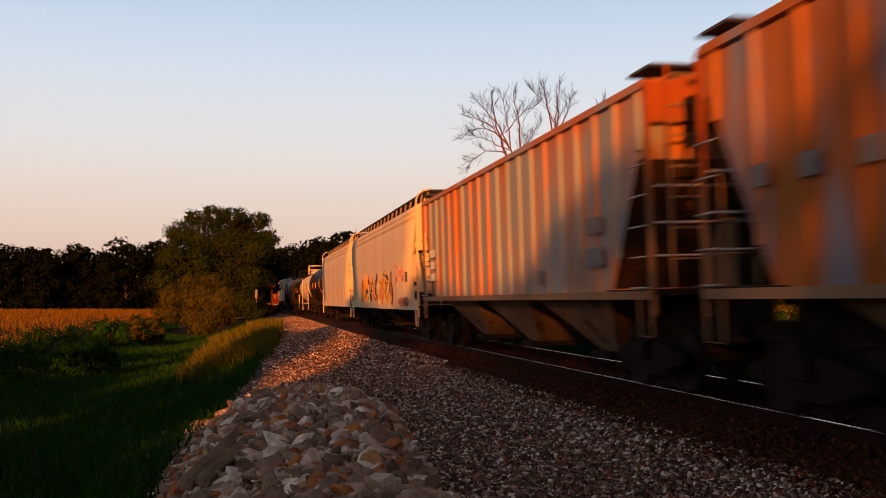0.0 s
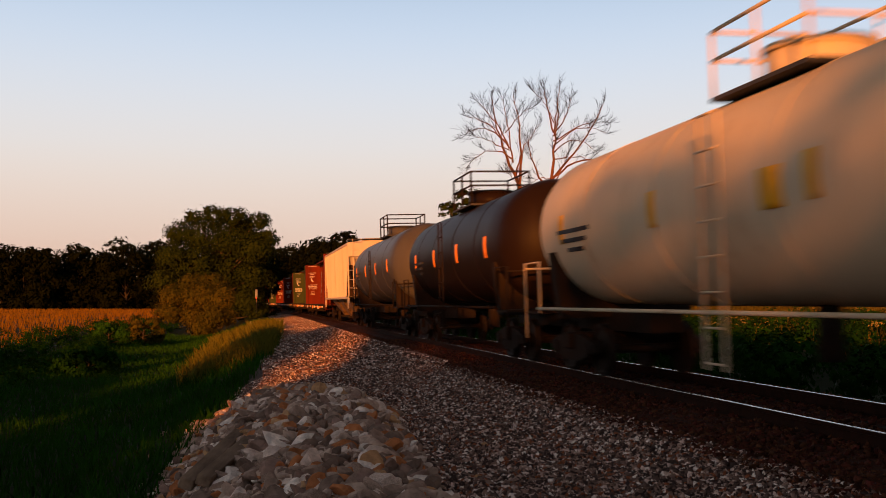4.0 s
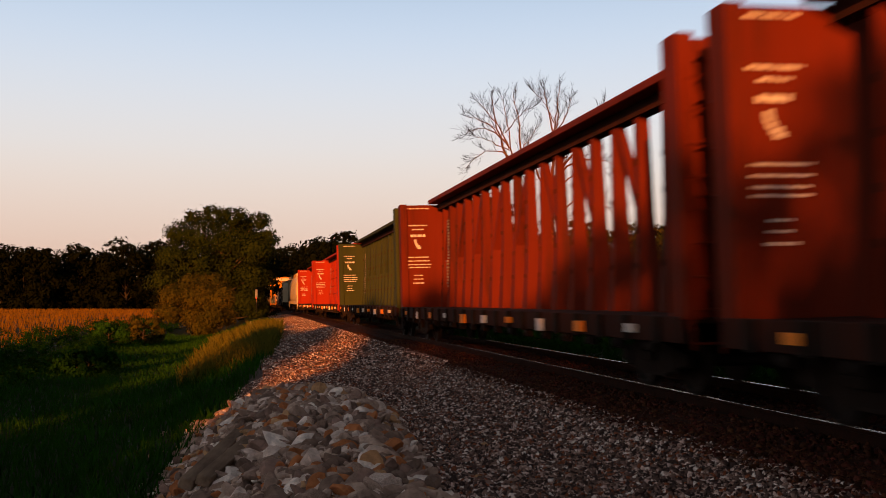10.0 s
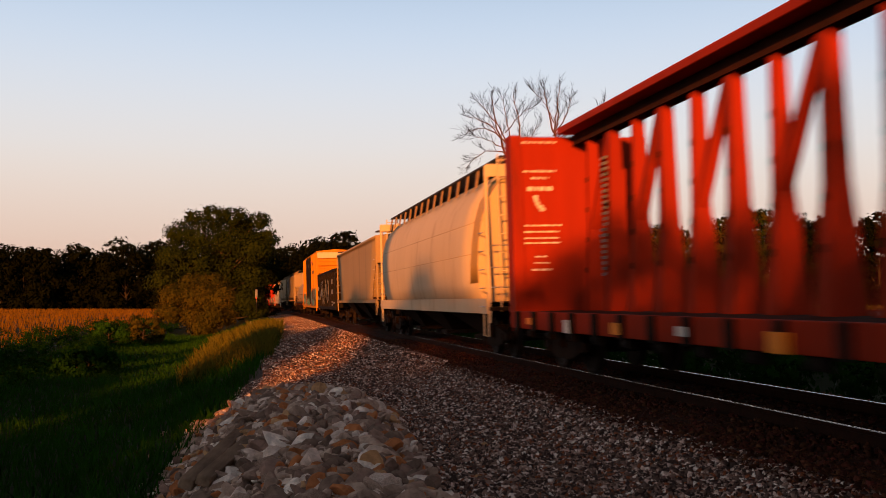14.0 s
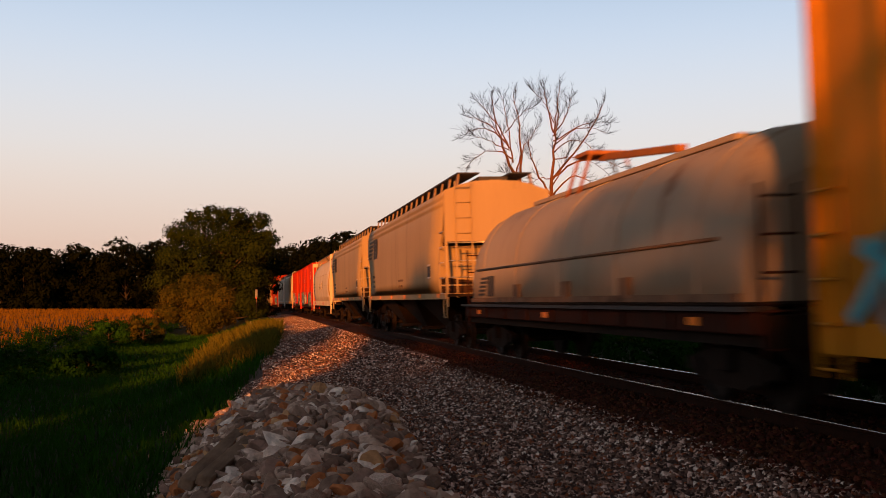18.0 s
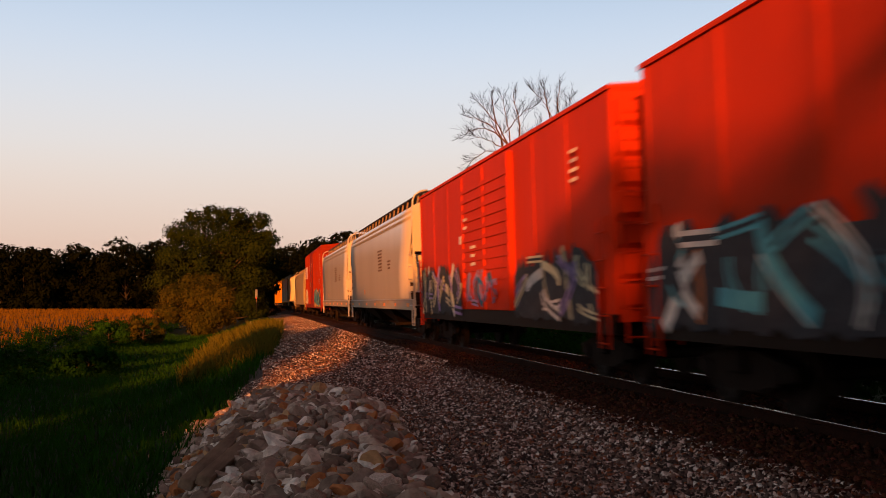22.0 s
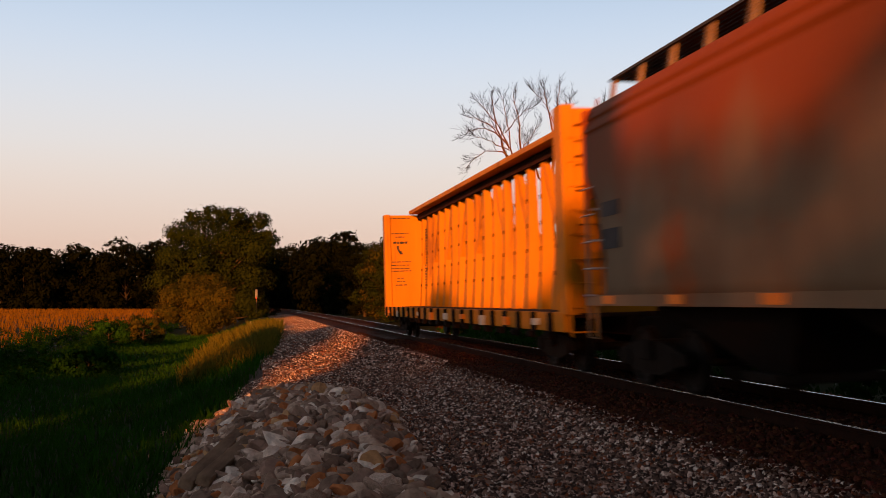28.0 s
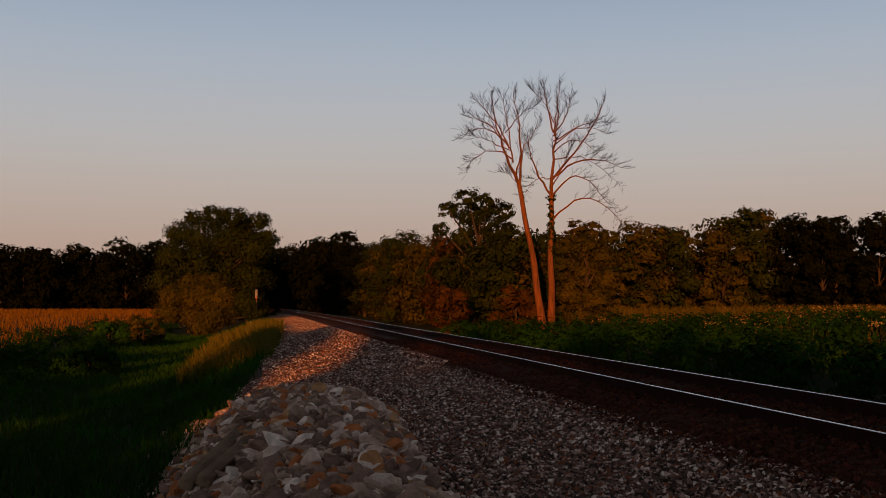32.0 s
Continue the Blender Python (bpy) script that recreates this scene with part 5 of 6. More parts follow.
    plates(c, lines_of(-5.0, 3.75, 2.4, 1, 0.2, 0.22, 226, 0.1) + lines_of(-4.6, 4.45, 1.2, 1, 0.2, 0.16, 227, 0.1), "bay_steel", -1.535)
    plates(c, [(-3.6, 4.6, 0.9, 0.14)], "red_mark", -1.535)
    part("end_band", Mesh().box(-1.44, 1.44, -e - 0.135, -e - 0.125, 4.72, 5.16), "p_cream", c, "pale painted band across the end")
    c, h, e = hook(coil_car("coil_car", "grey coil steel car with a rounded hood", *span(21), "sill_dirt_shade"), *span(21))
    stripes_logo(c, e - 1.9, 1.66, 1.3, 0.46, -1.405, "dark_mark")
    for k in (22, 23):
        c, h, e = hook(hopper("covered_hopper", "grey-tan covered hopper car with a dark striped emblem", *span(k), "p_tan", "smooth", top=4.4, low=1.42, sill_high=0.16, inset=(1.75, 0.6), hoops=False), *span(k))
        stripes_logo(c, e - 2.0, 3.5, 2.6, 0.82, -1.535, "dark_mark")
        plates(c, lines_of(e - 2.2, 2.35, 1.0, 3, 0.2, 0.1, 40 + k), "dark_mark", -1.535)
        plates(c, lines_of(-0.8, 2.05, 1.2, 2, 0.2, 0.07, 45 + k), "bay_steel", -1.535)
        plates(c, [(-e + 2.4, 2.2, 0.42, 0.30)], "dark_mark", -1.535)
        plates(c, [(-e + 2.4, 2.39, 0.46, 0.04), (-e + 2.4, 2.02, 0.46, 0.04)], "white_mark", -1.537)
        reflectors(c, [-e + 1 + i * (2 * e - 2) / 5 for i in range(6)], -1.535, 1.48, 0.42, 0.12)
    c, h, e = hook(hopper("covered_hopper", "cream round-sided covered hopper car with an orange end panel", *span(24), "p_cream", "round", panel="patch_ochre", inset=(1.3, 0.5), hoops=False), *span(24))
    graffiti(c, -e + 7.0, -e + 8.6, 2.2, 2.75, -1.53, ["dark_mark", "p_cream"], 241, "p_cream", 0.2)
    graffiti(c, -e + 9.6, -e + 10.4, 2.2, 2.6, -1.53, ["dark_mark", "p_cream"], 242, "p_cream", 0.2)
    plates(c, lines_of(-e + 6.4, 1.26, 1.0, 3, 0.08, 0.05, 243, 0.3) + lines_of(e - 3, 1.26, 1.2, 2, 0.1, 0.06, 244, 0.3), "red_mark", -1.545)
    plates(c, lines_of(e - 2.2, 2.7, 0.6, 3, 0.25, 0.12, 245, 0.3), "bay_steel", -1.53)
    for k, seed in ((25, 25), (26, 26)):
        c, h, e = hook(boxcar("boxcar", "bright red boxcar with graffiti along its lower side", *span(k), "p_box_red", "p_box_red", top=4.6, door_at=-0.4, door_wide=4.6, ribs=9, deep=0.025, louvred=True, sill="p_black"), *span(k))
        blend = ["cream_mark", "white_mark", "violet_mark", "cream_mark", "dark_mark"] if k == 26 else ["white_mark", "teal_mark", "dark_mark", "orange_mark", "white_mark", "teal_mark"]
        graffiti(c, 2.3, e - 0.2, 0.92, 2.35, -1.54, blend, seed, "dark_mark", 0.13, "dark_mark")
        graffiti(c, -1.6, 1.4, 1.15, 2.1, -1.60, ["violet_mark", "blue_mark", "p_box_red"] if k == 26 else ["teal_mark", "white_mark", "dark_mark"], seed + 50, "dark_mark", 0.12)
        graffiti(c, -e + 0.6, -2.9, 0.92, 2.3, -1.54, blend, seed + 70, "dark_mark", 0.13, "dark_mark")
        plates(c, lines_of(1.4, 3.3, 0.4, 2, 0.2, 0.07, seed + 5, 0.3) + lines_of(0.6, 2.6, 0.6, 3, 0.2, 0.07, seed + 6, 0.4), "white_mark", -1.60)
        plates(c, [(2.25, 2.85, 0.22, 0.2)] + lines_of(-e + 1.6, 3.8, 0.5, 4, 0.16, 0.06, seed + 7, 0.4), "white_mark", -1.54)
    for k in (27, 28):
        c, h, e = hook(hopper("covered_hopper", "glossy light grey covered hopper car", *span(k), "p_grey", "smooth", top=4.5), *span(k))
        plates(c, lines_of(-2.0, 3.35, 1.5, 7, 0.13, 0.06, 70 + k), "bay_steel", -1.535)
        plates(c, lines_of(-4.6, 2.85, 1.0, 3, 0.13, 0.06, 75 + k), "bay_steel", -1.535)
        plates(c, [(3.6, 1.75, 0.3, 0.2)], "orange_mark", -1.535)
        plates(c, lines_of(e - 1.0, 2.7, 0.5, 3, 0.35, 0.14, 78 + k), "bay_steel", -1.535)
        plates(c, [(-1.0, 1.28, 1.3, 0.13), (-4.2, 1.3, 0.5, 0.12)], "p_tan", -1.545)
        reflectors(c, [-e + 1.0 + i * (2 * e - 2) / 6 for i in range(7)], -1.535, 1.20, 0.46, 0.11)
        # bright metal strip stands in for the sky's highlight on the sill's upper edge
        part("sill_ledge", Mesh().box(-1.56, -1.50, -e, e, 1.37, 1.40), "bare_steel", c)
    c, h, e = hook(boxcar("boxcar", "dark red boxcar with a white emblem and blue-yellow graffiti", *span(29), "p_dark_red", "p_dark_red", top=5.5, door_at=0.55, door_wide=4.6), *span(29))
    graffiti(c, -e + 0.3, -1.9, 0.88, 2.3, -1.54, ["blue_mark", "teal_mark", "dark_mark", "blue_mark", "teal_mark"], 29, "dark_mark", 0.25, "yellow_mark")
    graffiti(c, e - 3.6, e - 0.5, 1.05, 2.4, -1.54, ["cream_mark", "white_mark", "cream_mark"], 30, "p_dark_red", 0.18, "cream_mark")
    stripes_logo(c, e - 1.75, 3.9, 2.9, 1.05, -1.54, "white_mark")
    plates(c, lines_of(-e + 0.75, 4.8, 0.42, 9, 0.19, 0.07, 292, 0.5), "cream_mark", -1.54)
    plates(c, lines_of(-e + 1.9, 3.0, 1.2, 3, 0.16, 0.07, 293, 0.4), "chalk", -1.54)
    plates(c, lines_of(1.9, 4.3, 0.5, 3, 0.18, 0.08, 294, 0.2) + lines_of(-0.5, 4.4, 0.5, 2, 0.18, 0.08, 295, 0.2) + lines_of(1.9, 2.9, 0.7, 3, 0.15, 0.05, 296, 0.2), "cream_mark", -1.60)
    hook(hopper("covered_hopper", "tan covered hopper car", *span(30), "p_tan", "smooth", top=4.2, inset=(1.9, 0.7)), *span(30))
    hook(hopper("covered_hopper", "yellowish ribbed covered hopper car", *span(31), "p_cream", "ribbed", ribs=15, walkway=False, top=4.3, low=1.4, sill_high=0.12), *span(31))
    c, h, e = hook(hopper("covered_hopper", "heavily rusted covered hopper car", *span(32), "p_rusty", "smooth", top=4.4, low=1.29, sill_high=0.16, hoops=False), *span(32))
    reflectors(c, [-e + 1.0 + i * (2 * e - 2) / 6 for i in range(7)], -1.535, 1.34, 0.46, 0.12)
    plates(c, [(e - 1.2, 2.7, 0.7, 0.22), (e - 1.2, 2.25, 0.7, 0.3)], "dark_mark", -1.535)
    plates(c, [(-e + 4.4, 2.3, 0.6, 0.42)], "white_mark", -1.535)
    plates(c, [(-e + 4.4, 2.3, 0.5, 0.33)], "dark_mark", -1.540)
    hook(centerbeam("centerbeam_flatcar", "empty bright yellow centre-beam lumber flatcar", *span(33), "p_yellow", text="dark_mark", seed=33), *span(33))


assemble()

# ---------------------------------------------------------------- plants


def leaves(centres, radii, count, size, seed, flat=0.75, tufts=26):
    """Small leaves, each a bent diamond, gathered in tufts that are spread over uneven balls. tufts: leaves in one tuft."""
    r = np.random.RandomState(seed)
    weights = np.array([q ** 2 for q in radii], float)
    weights /= weights.sum()
    n_t = max(len(centres), count // tufts)
    ball = r.choice(len(centres), n_t, p=weights)
    d_t = r.normal(size=(n_t, 3))
    d_t /= np.linalg.norm(d_t, axis=1)[:, None]
    big = np.array(radii)[ball]
    c_t = np.array(centres)[ball] + d_t * (big * (0.55 + 0.50 * r.rand(n_t) ** 0.7))[:, None] * np.array([1, 1, flat])
    which = r.randint(0, n_t, count)
    off = r.normal(size=(count, 3)) * np.array([1, 1, 0.62])
    c = c_t[which] + off * (np.minimum(big[which] * 0.17, 0.75))[:, None]
    n = d_t[which] * 1.0 + off * 0.35 + r.normal(size=(count, 3)) * 0.30 + np.array([0, 0, 0.25])
    n /= np.linalg.norm(n, axis=1)[:, None]
    a = np.cross(n, r.normal(size=(count, 3)))
    a /= np.linalg.norm(a, axis=1)[:, None]
    b = np.cross(n, a)
    s = size * (0.6 + 0.8 * r.rand(count))
    quad = np.stack([c - a * s[:, None], c + b * (s * 0.55)[:, None] + n * (s * 0.2)[:, None], c + a * s[:, None], c - b * (s * 0.55)[:, None] + n * (s * 0.2)[:, None]], axis=1)
    return quad.reshape(-1, 3)


def quads_mesh(name, v, material):
    k = len(v) // 4
    me = bpy.data.meshes.new(name)
    me.vertices.add(len(v))
    me.vertices.foreach_set("co", np.asarray(v, np.float32).ravel())
    me.loops.add(4 * k)
    me.loops.foreach_set("vertex_index", np.arange(4 * k, dtype=np.int32))
    me.polygons.add(k)
    me.polygons.foreach_set("loop_start", np.arange(0, 4 * k, 4, dtype=np.int32))
    me.update(calc_edges=True)
    me.materials.append(M[material])
    return me


def tree(x, y, height, crown, seed, leaf="leaf", count=2600, size=0.28, low=0.25, lab="leafy green deciduous tree", cat="tree", base=None, clumps=(), tufts=26):
    """A leafy tree: tapered trunk with limbs, and a crown of many small leaves in uneven clumps. clumps: of a crown of its own shape, (aside, height, radius)."""
    r = random.Random(seed)
    z = float(ground_z(x, y)) - 0.1 if base is None else base
    t = thing("tree" if cat == "tree" else "bush", lab, cat, m=pose(x, y, z))
    wood = Mesh()
    centres, radii = [], []
    top = height * (0.8 if tufts > 8 else 0.5)
    lean = (r.uniform(-0.05, 0.05) * height, r.uniform(-0.05, 0.05) * height)
    r0 = 0.022 * height + 0.05
    pts = [(lean[0] * f, lean[1] * f, top * f) for f in (0, 0.25, 0.5, 0.75, 1)]
    for k in range(4):
        wood.rod(pts[k], pts[k + 1], r0 * (1 - 0.22 * k), r0 * (1 - 0.22 * (k + 1)), n=7, caps=False)
    n = 0 if clumps else 9 + int(height * 0.6)
    for k in range(n):
        f = low + (0.98 - low) * ((k + 0.5) / n)
        w = k * 2.4 + r.uniform(-0.5, 0.5)
        prof = math.sin(math.pi * min(1, max(0.12, (f - low) / (1.06 - low) * 0.72 + 0.22)))
        reach = crown * prof * r.uniform(0.45, 0.85)
        p0 = Vector((lean[0] * f * 0.8, lean[1] * f * 0.8, top * f * 0.85))
        c = Vector((lean[0] + math.cos(w) * reach, lean[1] + math.sin(w) * reach, height * f))
        wood.rod(p0, p0.lerp(c, 0.75 if tufts > 8 else 0.4), r0 * 0.35, r0 * 0.1, n=5, caps=False)
        centres.append(tuple(c))
        radii.append(crown * r.uniform(0.30, 0.48))
    for dx, h, q in clumps:
        c = Vector((dx, r.uniform(-0.35, 0.35) * crown, h))
        wood.rod(Vector((lean[0] * h / height, lean[1] * h / height, min(top, h * 0.62))), c, r0 * 0.4, r0 * 0.12, n=5, caps=False)
        centres.append(tuple(c))
        radii.append(q)
    part("trunk", wood, "bark", t)
    v = leaves(centres, radii, count, size, seed, tufts=tufts)
    part("crown", quads_mesh("crown", v, leaf), leaf, t)
    return t


def dead_tree(x, y, base, fork, bends, limbs, seed):
    """A leafless tree: a trunk that bends to the fork (height, aside), bowed limbs, and fine twigs that turn upwards.
    limbs: height on the trunk, reach aside, end height, bow upwards, thickness, bow aside."""
    r = random.Random(seed)
    t = thing("dead_tree", "tall bare dead tree with sunlit reddish trunk", "tree", m=pose(x, y, base))
    trunk, twigs = Mesh(), Mesh()
    hs, xs = [0.0] + [b[0] for b in bends], [0.0] + [b[1] for b in bends]
    slope = (xs[-1] - xs[-2]) / (hs[-1] - hs[-2])

    def stem(h):
        return float(np.interp(h, hs, xs)) + max(0.0, h - hs[-1]) * slope * 1.35

    rings = []
    for k in range(15):
        h = fork * k / 14
        rad = 0.24 * math.exp(-h * 0.9) + 0.21 - 0.009 * h
        rings.append([(stem(h) + 0.03 * math.sin(h * 1.7 + seed) + math.cos(w) * rad * (1 + 0.10 * math.sin(3 * w + h)), 0.05 * math.sin(h) + math.sin(w) * rad, h) for w in [2 * math.pi * j / 12 for j in range(12)]])
    part("trunk", trunk.rings(rings), "dead_wood", t)

    def twig(p, d, length, rad, depth):
        q, steps = Vector(p), 4
        for k in range(steps):
            d = (d + Vector((r.uniform(-1, 1), r.uniform(-1, 1), r.uniform(-0.6, 0.95))) * 0.24).normalized()
            e = q + d * (length / steps)
            ra = rad * (1 - 0.2 * k)
            twigs.rod(q, e, ra, ra * 0.8, n=3, caps=False)
            if depth < 2:
                side = Vector((r.uniform(-1, 1), r.uniform(-0.6, 0.6), r.uniform(-0.2, 0.8)))
                twig(e, (d * 1.0 + side * 0.7).normalized(), length * r.uniform(0.35, 0.6), max(0.006, rad * 0.62), depth + 1)
            q = e

    for h0, dx, h1, bow, rad, aside in limbs:
        start = Vector((stem(h0), 0, h0))
        end = Vector((dx, r.uniform(-1.2, 1.2), h1))
        n = 9
        pts = [start.lerp(end, k / n) + Vector((aside, 0, bow)) * math.sin(math.pi * k / n) + Vector((r.uniform(-1, 1), r.uniform(-1, 1), r.uniform(-1, 1))) * 0.06 * (0 < k < n) for k in range(n + 1)]
        m = Mesh()
        for k in range(n):
            m.rod(pts[k], pts[k + 1], rad * (1 - 0.095 * k), rad * (1 - 0.095 * (k + 1)), n=6, caps=False)
        part("limb", m, "dead_wood", t)
        for k in range(3, n + 1):
            out = (pts[k] - pts[k - 1]).normalized()
            for _ in range(3 if k > 4 else 1):
                d = (out * 1.0 + Vector((r.uniform(-0.8, 0.8), r.uniform(-0.8, 0.8), r.uniform(-0.25, 0.9)))).normalized()
                twig(pts[k], d, r.uniform(0.35, 0.85) * (1 if k < n else 0.75), max(0.011, rad * 0.2), 0)
    part("twig_mass", twigs, "dead_twig", t, "fine bare twigs")["kind"] = "stuff"
    return t


def blades(spots, height, width, seed, lean=0.35, per=1):
    """Upright grass blades: tall narrow quads that taper and bend."""
    r = np.random.RandomState(seed)
    p = np.repeat(np.asarray(spots, float), per, axis=0)
    n = len(p)
    p[:, :2] += r.normal(size=(n, 2)) * 0.06
    h = height * (0.5 + 0.8 * r.rand(n))
    w = width * (0.6 + 0.8 * r.rand(n))
    a = r.rand(n) * 2 * np.pi
    side = np.stack([np.cos(a), np.sin(a), np.zeros(n)], 1)
    tip = p + np.stack([r.normal(size=n) * lean * h, r.normal(size=n) * lean * h, h], 1)
    mid = p * 0.45 + tip * 0.55 + np.stack([np.zeros(n), np.zeros(n), h * 0.08], 1)
    return np.stack([p - side * w[:, None] * 0.5, p + side * w[:, None] * 0.5, mid + side * w[:, None] * 0.45, tip], 1).reshape(-1, 3)


def scatter(count, seed, l0, l1, s0, s1, power=1.0):
    """Places on the ground between two lines beside the track, denser near s0."""
    r = np.random.RandomState(seed)
    s = s0 + (s1 - s0) * r.rand(count) ** power
    l = l0 + (l1 - l0) * r.rand(count)
    y = s * 0.98
    x = track_x(y) + l / 0.98
    return np.stack([x, y, ground_z(x, y)], 1)


def patchy(p, scale, cut, seed):
    keep = [noise.noise((q[0] * scale, q[1] * scale, seed)) > cut for q in p]
    return p[np.array(keep)]


def stuff(name, v, material, label):
    return tagged(new(name, quads_mesh(name, v, material)), label, kind="stuff")


def keep_off(p):
    """Leaves out what would stand on the stone."""
    return p[np.array([side_of(q[0], q[1]) < bed_edge(q[1]) + 0.1 for q in p])]


# the shaded ditch and bank on the field side
stuff("grass", blades(keep_off(scatter(60000, 1, -17, -4.6, 6, 95, 1.6)), 0.30, 0.03, 1, per=1), "grass", "lush dark green grass in the ditch")
stuff("tall_grass", blades(patchy(keep_off(scatter(34000, 2, -9.0, -4.4, 34, 70)), 0.25, -0.1, 3.0), 0.62, 0.022, 2, 0.25), "dry_grass", "tall sunlit yellow-green grass on the bank's edge")
wl = scatter(330, 3, -19.5, -14.5, 20, 125, 1.2)
stuff("weeds", leaves([tuple(p + (0, 0, 0.2)) for p in wl], [0.35 + 0.5 * ((k * 37) % 10) / 10 for k in range(330)], 60000, 0.06, 3, 0.85), "weeds", "dark broad-leaved weeds along the field's edge")
# the crop field
fp = scatter(110000, 4, -140, -18.5, 14, 270, 1.9)
stuff("crop_field", blades(fp, 0.50, 0.055, 4, 0.16), "crop", "ripening golden-orange field of grain")
# beyond the track
wr = scatter(1250, 5, 3.9, 34, 2, 60, 1.3)
stuff("weeds", leaves([tuple(p + (0, 0, 0.45)) for p in wr], [0.45 + 0.65 * ((k * 37) % 10) / 10 for k in range(len(wr))], 160000, 0.088, 5, 0.95, 14), "weeds", "dense green weeds beyond the track")
fl = patchy(scatter(420, 7, 9, 30, 16, 62), 0.12, -0.1, 9.0)
stuff("wildflowers", leaves([tuple(p + (0, 0, 1.25)) for p in fl], [0.22] * len(fl), 2600, 0.024, 8, 0.7, 4), "flower", "small pale yellow wildflowers above the weeds")
stuff("meadow", blades(scatter(60000, 6, 14, 120, 20, 150, 1.3), 0.80, 0.06, 6, 0.25), "meadow", "sunlit olive meadow of tall seeding plants")

# trees: x, y, height, crown radius
tree(-25.7, 117, 14.6, 6.0, 11, "leaf_green", 46000, 0.15, lab="broad leafy green tree with a flat uneven top", tufts=16, clumps=(
    (-3.6, 13.1, 1.3), (-1.0, 12.9, 1.7), (1.5, 13.1, 1.6), (4.2, 12.5, 1.4), (5.6, 10.4, 1.3), (-4.6, 11.0, 1.9), (-2.0, 10.6, 2.6), (1.4, 10.3, 2.8), (4.2, 9.2, 2.2),
    (-5.4, 8.2, 2.0), (-2.6, 7.4, 2.6), (0.6, 7.0, 2.8), (3.6, 6.0, 2.3), (-6.0, 5.4, 1.9), (-4.0, 4.0, 2.2), (-0.6, 3.4, 2.4), (2.8, 3.0, 2.2), (4.4, 1.6, 1.6)))
tree(-24.2, 127, 12.0, 4.6, 14, "leaf_shaded", 12000, 0.19, low=0.02)
tree(-22.1, 92, 6.0, 3.4, 13, "leaf_light", 26000, 0.10, tufts=14, lab="rounded sunlit yellow-green bush", cat="bush", clumps=(
    (-0.9, 5.0, 1.1), (0.9, 4.9, 1.2), (-2.2, 3.9, 1.2), (0.1, 3.8, 1.6), (2.1, 3.6, 1.3), (-2.6, 2.4, 1.3), (-0.7, 2.0, 1.5), (1.4, 2.0, 1.5), (2.6, 1.9, 0.9), (0.5, 0.9, 1.2)))
tree(-21.6, 73, 1.9, 1.5, 15, "leaf_light", 5000, 0.08, low=0.05, lab="low olive bush at the field's edge", cat="bush")
tree(-21.4, 65, 1.7, 1.3, 16, "grass", 4500, 0.08, low=0.05, lab="low green bush in the ditch", cat="bush")
tree(-15.0, 43, 1.2, 1.3, 17, "weeds", 4500, 0.07, low=0.05, lab="low dark green bush in the ditch", cat="bush")
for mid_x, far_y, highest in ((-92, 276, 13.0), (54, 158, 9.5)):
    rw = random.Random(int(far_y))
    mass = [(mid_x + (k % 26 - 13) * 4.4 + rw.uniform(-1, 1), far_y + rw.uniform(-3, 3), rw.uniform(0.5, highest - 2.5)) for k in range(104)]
    stuff("far_woods", leaves(mass, [rw.uniform(2.6, 4.2) for _ in mass], 16000, 0.5, int(far_y), 0.8, 4), "leaf_shaded", "dense dark far woods behind the field")
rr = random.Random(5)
# woods beyond the field, their shade carried by the near-black leaf tone
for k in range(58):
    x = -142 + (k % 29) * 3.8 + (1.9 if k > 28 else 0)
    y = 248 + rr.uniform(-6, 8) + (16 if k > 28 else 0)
    tree(x + rr.uniform(-1.2, 1.2), y, rr.uniform(13.2, 16.2) + (2.6 if -78 < x < -71 else 0), rr.uniform(4.6, 6.4), 100 + k, "leaf_shaded", 3800 if k < 29 else 1600, 0.42, low=0.0, tufts=5)
# trees over the track: the tunnel's shade is painted in by leaf colour
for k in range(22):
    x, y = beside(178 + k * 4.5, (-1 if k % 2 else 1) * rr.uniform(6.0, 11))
    tree(x, y, rr.uniform(12.5, 14.6), rr.uniform(4.5, 6.2), 200 + k, "leaf_shaded", 3000, 0.40, low=0.0, tufts=6)
for k in range(30):
    s = 66 + k * 4.4
    x, y = beside(s, rr.uniform(8.5, 13))
    tree(x, y, rr.uniform(5.8, 7.6) * (1 + k * 0.025), rr.uniform(2.4, 3.6), 300 + k, ("leaf_green", "leaf", "leaf", "leaf_green", "leaf_rust")[k % 5] if s < 140 else "leaf_shaded", 6500, 0.15, low=0.02, tufts=12)
tree(2.3, 73, 10.4, 3.5, 350, "leaf_green", 17000, 0.12, lab="tall green tree with an open uneven crown", clumps=(
    (-0.5, 9.7, 0.9), (0.9, 9.4, 0.9), (-1.9, 8.9, 0.8), (0.1, 8.5, 1.2), (2.0, 8.7, 0.9), (-2.5, 7.4, 0.6), (1.4, 7.4, 1.0), (2.6, 7.5, 0.7), (-0.9, 6.9, 0.9),
    (0.4, 5.4, 1.1), (2.2, 5.6, 1.0), (-1.8, 4.4, 1.2), (0.8, 3.4, 1.5), (-0.8, 2.2, 1.4), (2.2, 2.4, 1.3)))
